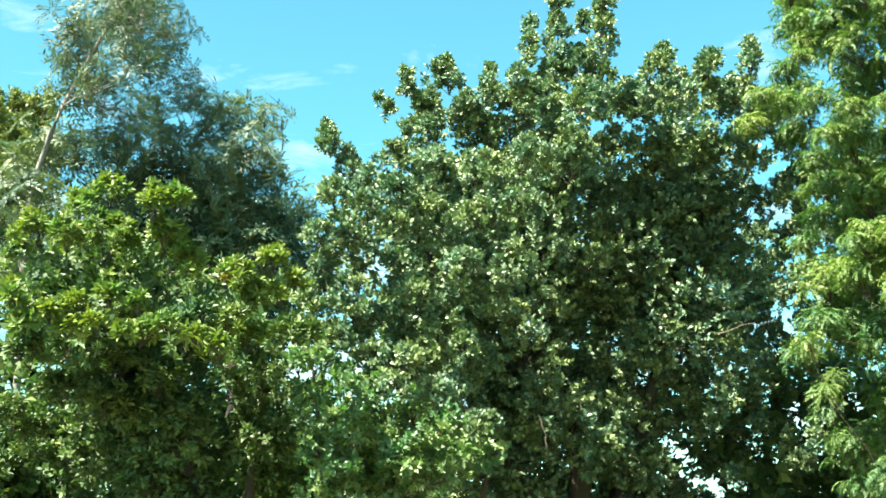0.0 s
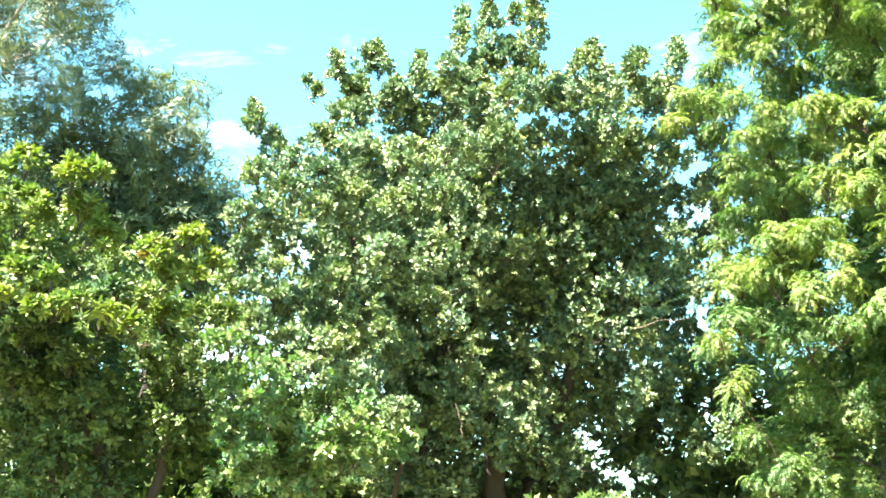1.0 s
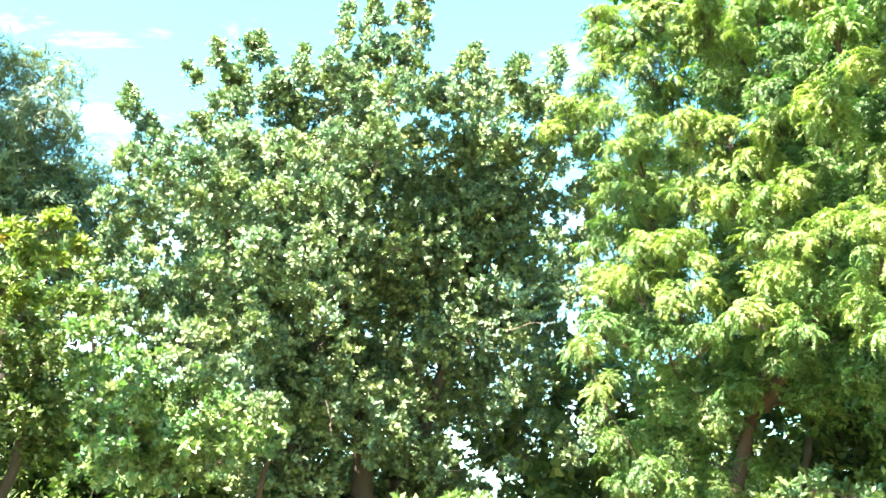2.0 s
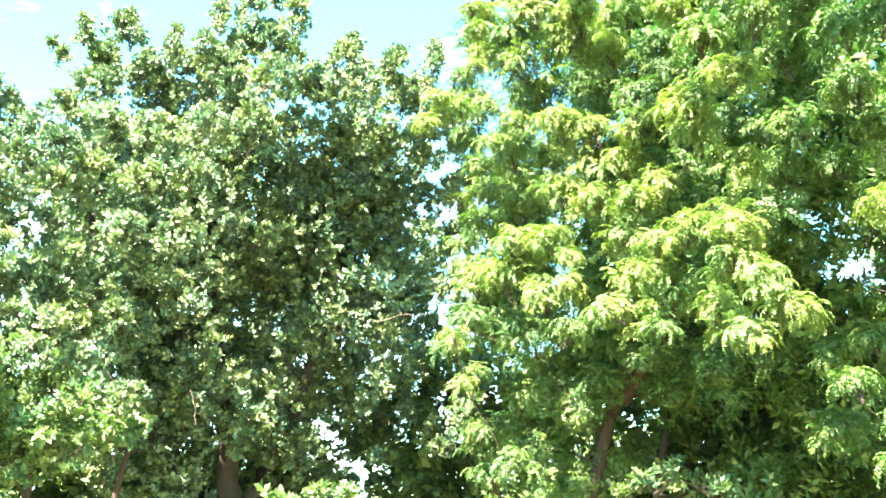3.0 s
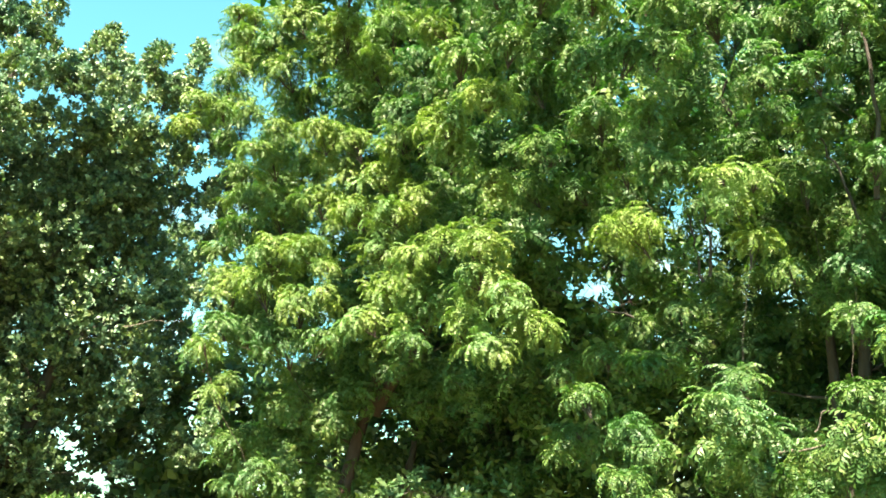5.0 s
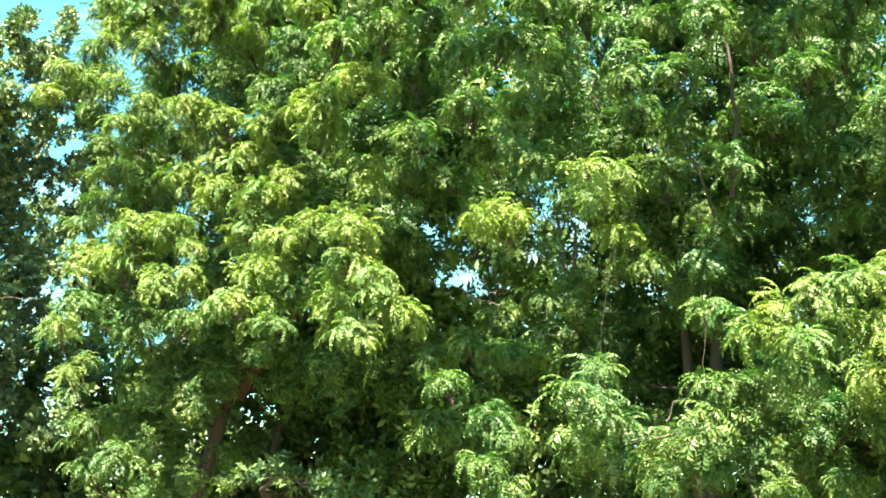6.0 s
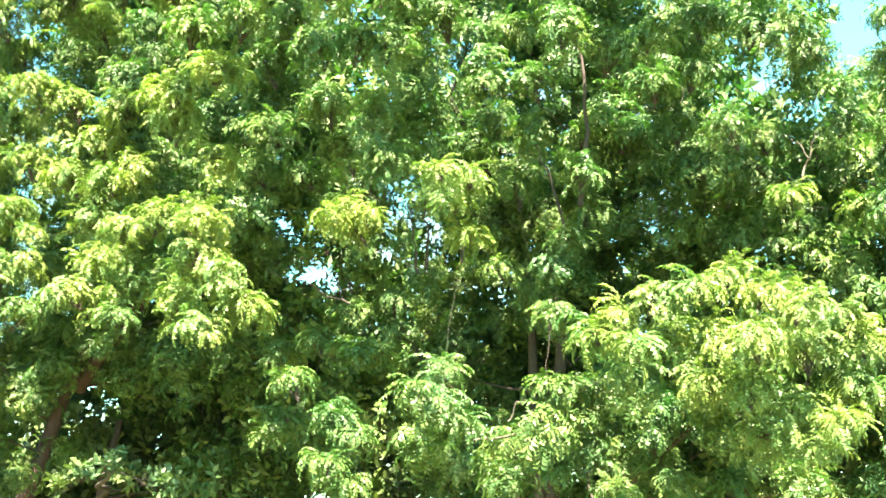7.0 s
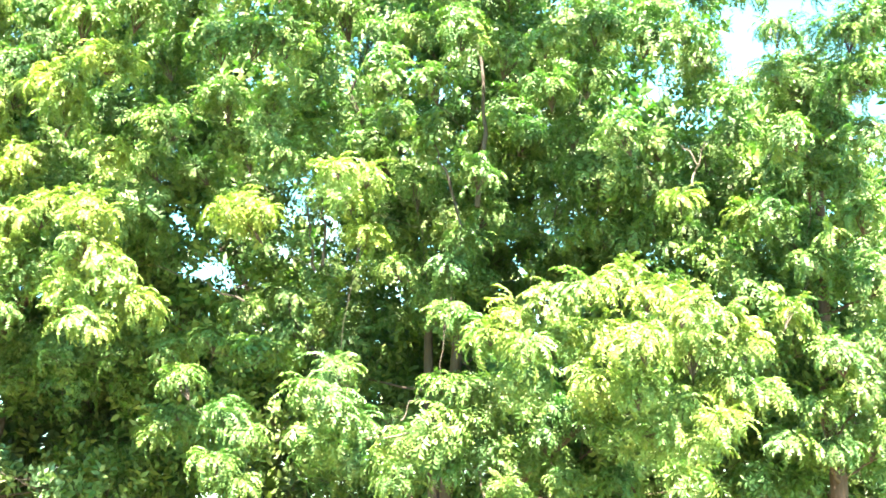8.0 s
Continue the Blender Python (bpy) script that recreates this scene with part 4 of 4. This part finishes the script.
NEEM_B_STEMSIDE = [
    (6.75, 4.82, 3.46, 0.2), (7.1, 5.28, 3.29, 0.21), (6.74, 4.64, 3.66, 0.2), (6.86, 5.21, 4.22, 0.2), (6.97, 4.53, 3.87, 0.2), (7, 4.65, 4.54, 0.21),
    (6.7, 4.78, 3.03, 0.2), (6.61, 5.24, 3.45, 0.2),
]
LOW_BUSH = [
    (2.55, 11.98, 1.69, 0.27), (3.02, 12.34, 1.75, 0.25), (2.83, 12.35, 1.56, 0.28), (2.41, 12.23, 1.49, 0.27), (3.28, 12.29, 1.53, 0.25),
]
FICUS_GAPS = [
    (2.77, 12.46, 2.58, 4.44, 19.95, 3.17, 0.13), (3.03, 12.42, 2.17, 4.86, 19.9, 2.51, 0.08), (3.52, 12.27, 2.55, 5.64, 19.65, 3.13, 0.05), (2.42,
    12.45, 3.32, 3.88, 19.94, 4.36, 0.08), (2.07, 12.45, 3.74, 3.32, 19.94, 5.02, 0.06), (-0.66, 12.4, 4.69, -1.06, 19.87, 6.54, 0.1), (-0.81, 12.57,
    3.88, -1.29, 20.13, 5.24, 0.08), (1.7, 12.23, 4.96, 2.72, 19.59, 6.98, 0.07), (0.58, 12.57, 3.96, 0.93, 20.13, 5.38, 0.05), (-1.76, 12.3, 4.68,
    -2.81, 19.7, 6.53, 0.07), (3.26, 12.06, 4.4, 5.23, 19.31, 6.08, 0.04), (2.64, 12.42, 3.18, 4.23, 19.9, 4.13, 0.05), (-0.83, 11.47, 4.26, -1.41,
    19.45, 6.11, 0.09),
]
NEEM_GAPS = [
    (4.42, 4.66, 2.96, 8.33, 9.22, 4.27, 0.07), (4.17, 4.87, 2.99, 7.84, 9.62, 4.32, 0.04), (4.28, 4.78, 2.94, 8.05, 9.45, 4.23, 0.04), (4.86, 4.25,
    4.23, 9.18, 8.42, 6.75, 0.05), (6.56, 2.15, 4.52, 11.89, 4.16, 7.05, 0.1), (6.35, 2.63, 4.18, 11.51, 5.05, 6.42, 0.05), (4.85, 4.67, 3.15, 8.71,
    8.87, 4.51, 0.03), (5.22, 4.31, 3.89, 9.44, 8.13, 5.87, 0.03),
]

# ---- the trees ----
ficus = thing("ficus_tree", (2.0, 15.9, -0.05), "dense dark green fig tree with upright leafy shoots", "tree")
grow(ficus, [([(2.0, 15.9, -0.1), (2.1, 15.8, 1.2), (1.9, 15.5, 2.6), (1.6, 15.2, 4.5), (1.4, 14.8, 6.6)], 0.26, 0.06),
             ([(2.1, 15.8, 1.2), (2.8, 15.5, 2.8), (3.3, 15.2, 4.4), (3.5, 14.9, 6.2)], 0.16, 0.05),
             ([(2.0, 15.8, 1.0), (0.9, 15.4, 2.6), (0.1, 15.1, 4.2), (-0.2, 14.8, 5.6)], 0.14, 0.04)],
     BARK_DARK, "ficus", [(FICUS_PLUME, None), (FICUS_TIP, None), (FICUS_UPPER + FICUS_SHOULDER, None), (FICUS_LEFT, None), (FICUS_EDGE, None), (FICUS_LOWER[3:4], FICUS_YOUNG), (FICUS_MIDDLE, None), (FICUS_LOWER[:3] + FICUS_LOWER[4:], None), (FICUS_GAPPY, None), (FICUS_SKIRT + FICUS_FOOT, None)],
     FICUS_LEAF, np.random.RandomState(21), fill=1.0, fill_thin=0.8, gaps=FICUS_GAPS,
     filling=crown_filling(np.random.RandomState(31), 60, (1.8, 15.4, 4.5), (2.9, 1.3, 2.8), 0.52) + crown_filling(np.random.RandomState(37), 46, (1.5, 14.9, 5.9), (2.6, 0.9, 1.2), 0.5),
     backing=crown_filling(np.random.RandomState(51), 64, (1.3, 17.2, 5.0), (2.8, 0.8, 2.2), 0.55) + crown_filling(np.random.RandomState(55), 26, (2.3, 17.4, 2.6), (2.6, 0.8, 1.4), 0.5))

bush = thing("broadleaf_bush", (-0.5, 13.3, -0.05), "bright green broadleaf bush growing at the foot of the fig tree", "bush")
grow(bush, [([(-0.5, 13.3, -0.1), (-0.5, 13.2, 0.8), (-0.6, 13.0, 2.2)], 0.07, 0.03),
            ([(-0.4, 13.3, -0.1), (0.2, 13.2, 0.9), (0.5, 13.0, 2.3)], 0.06, 0.03)],
     BARK_BROWN, "bush", [(BUSH, None)], BUSH_LEAF, np.random.RandomState(22), fill=1.5)

mango = thing("mango_tree", (-2.66, 13.67, -0.05), "spreading broadleaf tree with yellow-green young tops over a dark leaning trunk", "tree")
grow(mango, [([(-2.66, 13.67, -0.10), (-2.76, 13.57, 0.96), (-3.04, 13.46, 2.13), (-3.45, 13.36, 2.77), (-3.82, 13.04, 4.36)], 0.15, 0.05),
             ([(-2.76, 13.57, 1.18), (-2.44, 13.46, 2.45), (-2.34, 13.14, 3.93)], 0.09, 0.04)],
     # shelf and right boughs get the lighter leaf to look sunlit
     BARK_DARK, "mango", [(MANGO_TOP[:12], MANGO_YOUNG_LIT), (MANGO_TOP[12:13], MANGO_FLUSH), (MANGO_TOP[13:], MANGO_YOUNG_LIT), (MANGO_SHELF, MANGO_YOUNG_LIT), (MANGO_MIDDLE[:5], MANGO_YOUNG_LIT), (MANGO_MIDDLE[5:], None), (MANGO_UNSEEN_SIDE, None), (MANGO_RIGHT[:6], MANGO_YOUNG_LIT), (MANGO_RIGHT[6:], None), (MANGO_LOW, None)],
     MANGO_LEAF, np.random.RandomState(23), fill=1.0, filling=crown_filling(np.random.RandomState(36), 30, (-3.4, 13.4, 3.3), (1.9, 0.8, 1.6), 0.5))

acacia = thing("acacia_tree", (-6.9, 17.4, -0.05), "tall grey-green feathery tree with a pale bare leaning limb", "tree")
grow(acacia, [([(-6.9, 17.4, -0.1), (-6.9, 16.8, 3.0), (-6.75, 16.0, 6.6), (-6.47, 15.7, 7.6), (-5.93, 15.43, 8.75), (-5.2, 15.4, 10.2)], 0.075, 0.025),
             ],
     BARK_GREY, "acacia", [(ACACIA_TOP, None)], ACACIA_LEAF, np.random.RandomState(24), fill=0.7, twig=0.007)

plume = thing("feathery_tree", (-4.3, 17.8, -0.05), "dark green feathery tree with fine hanging fronds", "tree")
grow(plume, [([(-4.3, 17.8, -0.1), (-4.4, 17.5, 3.0), (-4.6, 17.2, 6.6)], 0.16, 0.05), ([(-4.3, 17.7, 1.5), (-3.4, 17.2, 4.0), (-3.0, 16.9, 6.6)], 0.11, 0.04)],
     BARK_DARK, "plume", [(ACACIA_BODY, None)], PLUME_LEAF, np.random.RandomState(44), fill=1.0, twig=0.007,
     filling=crown_filling(np.random.RandomState(35), 72, (-4.5, 17.7, 6.2), (2.5, 0.9, 1.9), 0.6))

far_tree = thing("far_broadleaf_tree", (-8.8, 19.6, -0.05), "olive green broadleaf tree behind the feathery tree", "tree")
grow(far_tree, [([(-8.8, 19.6, -0.1), (-8.7, 19.4, 4.0), (-8.5, 19.2, 8.6)], 0.2, 0.06)], BARK_DARK, "bush", [(FAR_CROWN, None)], FAR_LEAF, np.random.RandomState(25), fill=2.0)

NEEMS = "neem trees along the edge"
neem_a = thing("neem_tree", (5.29, 11.13, -0.05), "neem tree with drooping bright green leaves and leaning brown trunk", "tree", NEEMS)
grow(neem_a, [([(5.29, 11.13, -0.10), (5.37, 11.03, 0.96), (5.47, 10.96, 1.81), (5.75, 10.75, 2.77), (6.03, 10.28, 4.36), (5.92, 9.54, 6.90)], 0.13, 0.04),
              ([(5.82, 10.71, 2.87), (6.14, 9.54, 4.04), (6.03, 8.06, 4.99), (5.92, 7.21, 6.26)], 0.08, 0.03)],
     # the lighter leaf goes on boughs meant to look sunlit
     BARK_BROWN, "neem", [(NEEM_A_TOP[:9], NEEM_YOUNG_LIT), (NEEM_A_TOP[9:], None), (NEEM_A_CREST, None), (NEEM_A_SIDE, NEEM_YOUNG_LIT), (NEEM_A_MIDDLE, NEEM_YOUNG_LIT), (NEEM_A_LOW, None), (NEEM_A_EDGE, NEEM_YOUNG_LIT)],
     NEEM_LEAF, np.random.RandomState(26), fill=1.0, foliage_name="feathery_foliage", gaps=NEEM_GAPS, inward=3.2,
     filling=crown_filling(np.random.RandomState(32), 62, (6.3, 9.1, 5.0), (1.3, 2.9, 2.4), 0.38) + crown_filling(np.random.RandomState(42), 26, (5.2, 11.4, 4.0), (0.8, 0.9, 2.5), 0.4) + crown_filling(np.random.RandomState(43), 26, (4.95, 11.7, 4.7), (0.4, 0.7, 2.5), 0.38),
     backing=NEEM_A_BACK + crown_filling(np.random.RandomState(52), 80, (7.2, 9.8, 4.4), (1.2, 3.2, 3.0), 0.55),
     # unseen clumps above the view, added to darken the inner crown
     shade_roof=crown_filling(np.random.RandomState(62), 40, (6.3, 10.1, 8.6), (1.8, 2.6, 0.8), 0.55))

neem_b = thing("neem_tree", (8.04, 6.0, -0.05), "large neem tree with dark upright stems and rounded light green tufts", "tree", NEEMS)
grow(neem_b, [([(8.04, 6.00, -0.10), (8.04, 5.90, 1.16), (8.01, 5.74, 2.58), (7.95, 5.62, 3.34), (7.53, 5.02, 5.63), (7.39, 4.81, 6.83)], 0.085, 0.03),
              ([(8.04, 5.95, 0.95), (7.93, 5.95, 2.25), (7.86, 5.93, 3.34), (7.67, 5.90, 4.05), (6.95, 6.11, 5.31)], 0.06, 0.025),
              ([(8.04, 5.90, 0.73), (7.60, 5.02, 1.60), (7.39, 3.93, 2.25)], 0.07, 0.03)],
     # front tufts and bough take the lighter leaf, their sunlight painted in
     BARK_DARK, "neem", [(NEEM_B_TOP, None), (NEEM_B_CREST, None), (NEEM_B_CROWN, None), (NEEM_B_INNER, None), (NEEM_B_STEMSIDE, None), (NEEM_B_FRONT[:8], NEEM_YOUNG_LIT), (NEEM_B_FRONT[8:], None), (NEEM_B_LOW, None), (NEEM_B_MIDDLE, None), (NEEM_B_TUFT, NEEM_YOUNG_LIT), (NEEM_B_BOUGH, NEEM_YOUNG_LIT)],
     NEEM_LEAF, np.random.RandomState(27), fill=1.0, foliage_name="feathery_foliage", gaps=NEEM_GAPS, inward=3.2,
     filling=crown_filling(np.random.RandomState(33), 85, (8.1, 5.6, 4.0), (0.9, 2.7, 2.9), 0.38),
     backing=crown_filling(np.random.RandomState(53), 90, (9.2, 5.8, 4.0), (1.0, 3.4, 3.2), 0.55),
     # added overhead, out of view, to keep sun off the stems and inner leaves
     shade_roof=crown_filling(np.random.RandomState(63), 36, (8.2, 6.4, 7.5), (1.7, 2.7, 0.7), 0.5))



def bare_branch(tree, points, thick, bark, name, label=""):
    """A leafless branch that stands out of the leaves."""
    rng = np.random.RandomState(int(1000 * thick) + len(points))
    points = np.array(points)
    s, fine = np.linspace(0, 1, len(points)), np.linspace(0, 1, 9)
    line = np.stack([np.interp(fine, s, points[:, k]) for k in range(3)], -1)
    line[1:-1] += rng.normal(0, 0.012, (7, 3))
    v, f = tube(line, np.linspace(thick, thick * 0.35, 9), 6, rng, 0.1)
    part(name, quads(name, v - np.array(tree.location), f, bark), tree, label)


bare_branch(neem_b, [(5.89, 4.88, 2.05), (6.1, 4.64, 2.1), (6.26, 4.42, 2.23)], 0.009, BARK_PALE, "bare_twig", "pale bare twig")
bare_branch(neem_b, [(6.05, 4.69, 2.18), (6.08, 4.63, 2.29), (6.13, 4.57, 2.33)], 0.006, BARK_PALE, "bare_twig", "pale bare twig")
bare_branch(neem_b, [(7.36, 2.96, 3.9), (7.34, 2.89, 4.05), (7.32, 2.82, 4.21)], 0.01, BARK_PALE, "bare_twig", "pale bare twig")
bare_branch(neem_b, [(7.35, 2.89, 4.05), (7.3, 2.93, 4.14), (7.25, 2.98, 4.19)], 0.007, BARK_PALE, "bare_twig", "pale bare twig")
bare_branch(neem_b, [(6.01, 6.38, 3.25), (5.74, 6.58, 3.39), (5.43, 6.79, 3.51)], 0.009, BARK_DARK, "bare_branch")
bare_branch(neem_b, [(5.97, 6.41, 3.27), (5.9, 6.43, 3.44), (5.71, 6.54, 3.6)], 0.007, BARK_DARK, "bare_branch")
bare_branch(neem_b, [(6.4, 5.95, 3.51), (6.32, 5.93, 3.79), (6.22, 5.92, 4.09)], 0.015, BARK_DARK, "bare_branch")
bare_branch(neem_b, [(6.43, 5.9, 3.55), (6.4, 5.84, 3.83), (6.32, 5.81, 4.11)], 0.016, BARK_DARK, "bare_branch")
bare_branch(neem_b, [(6.74, 4.5, 3.88), (6.79, 4.44, 4.45), (6.77, 4.46, 4.98), (6.74, 4.5, 5.54)], 0.024, BARK_DARK, "bare_branch")
bare_branch(neem_b, [(6.83, 4.72, 3.75), (6.76, 4.81, 4.19), (6.69, 4.89, 4.48)], 0.016, BARK_DARK, "bare_branch")
bare_branch(ficus, [(3.52, 13.23, 4.07), (3.84, 13.13, 4.14), (4.23, 13.01, 4.17)], 0.006, BARK_PALE, "bare_twig", "pale bare twig")
bare_branch(ficus, [(1.22, 13.75, 3.12), (1.31, 13.77, 2.84), (1.3, 13.79, 2.62)], 0.007, BARK_PALE, "bare_twig", "pale bare twig")

neem_c = thing("neem_tree", (8.6, 2.5, -0.05), "neem tree in full pale green leaf beside the larger one", "tree", NEEMS)
grow(neem_c, [([(8.6, 2.5, -0.1), (8.5, 2.5, 1.4), (8.35, 2.4, 3.0), (8.3, 2.3, 4.3)], 0.10, 0.03)],
     BARK_BROWN, "neem", [(NEEM_B_RIGHT + NEEM_C_TOP, None), (NEEM_B_RIGHT_LOW, None)], NEEM_LEAF, np.random.RandomState(28), fill=1.0, foliage_name="feathery_foliage", gaps=NEEM_GAPS, inward=3.2,
     filling=crown_filling(np.random.RandomState(34), 40, (9.4, 2.4, 3.2), (0.8, 1.8, 2.4), 0.36),
     backing=crown_filling(np.random.RandomState(54), 40, (10.3, 2.2, 3.4), (0.9, 2.2, 2.8), 0.5))

low_bush = thing("broadleaf_bush", (2.5, 12.2, -0.05), "low bright green bush in front of the fig tree", "bush")
grow(low_bush, [([(2.5, 12.2, -0.1), (2.5, 12.2, 0.6), (2.55, 12.2, 1.3)], 0.05, 0.02)], BARK_BROWN, "bush", [(LOW_BUSH, None)], BUSH_LEAF, np.random.RandomState(30), fill=1.0)

thicket = thing("thicket", (6.33, 11.05, -0.05), "tangled green undergrowth round a thin bare trunk", "bush")
grow(thicket, [([(6.3, 11.1, -0.1), (6.36, 11.0, 1.82), (6.44, 10.93, 2.37), (6.9, 11.2, 3.36)], 0.07, 0.03)], BARK_DARK, "bush", [(THICKET, None)], MANGO_LEAF, np.random.RandomState(29), fill=0.7)


# ---- the wood behind: a loose row of lower trees ----
def background_tree(x, y, height, spread, seed, label):
    tree = thing("background_tree", (x, y, -0.05), label, "tree", "trees of the wood behind")
    rng = np.random.RandomState(seed)
    outer = crown_filling(rng, 20, (x, y, height * 0.5), (spread * 1.15, spread * 1.15, height * 0.46), 0.75)
    grow(tree, [([(x, y, -0.1), (x + 0.1, y, height * 0.4), (x, y + 0.1, height * 0.8)], 0.12, 0.04)], BARK_DARK, "woods", [(outer, None)], MANGO_LEAF, rng, fill=1.0, gaps=FICUS_GAPS + NEEM_GAPS)


SHADED = "dark green leafy tree standing behind the neem trees"
for number, (x, y, height, spread) in enumerate([(6.2, 16.4, 4.4, 1.1), (7.6, 15.6, 4.6, 1.7), (9.3, 13.6, 5.0, 1.8), (8.0, 13.2, 3.4, 1.5), (11.0, 11.6, 5.0, 1.8), (12.3, 9.2, 5.0, 1.9), (13.2, 6.6, 5.2, 1.9), (13.6, 4.0, 5.0, 1.9), (13.4, 1.4, 5.0, 1.9)]):
    background_tree(x, y, height, spread, 50 + number, SHADED)
for number, (x, y, height, spread) in enumerate([(0.4, 18.0, 2.7, 1.5), (2.0, 19.0, 1.9, 1.4), (-3.0, 19.5, 3.2, 1.8), (-6.6, 15.0, 3.9, 1.7), (-4.2, 16.2, 3.7, 1.8), (-2.0, 17.0, 3.4, 1.6), (-4.8, 19.8, 8.3, 1.9), (-7.6, 18.9, 7.6, 1.8)]):
    background_tree(x, y, height, spread, 70 + number, "dark green leafy tree standing behind the nearer trees")
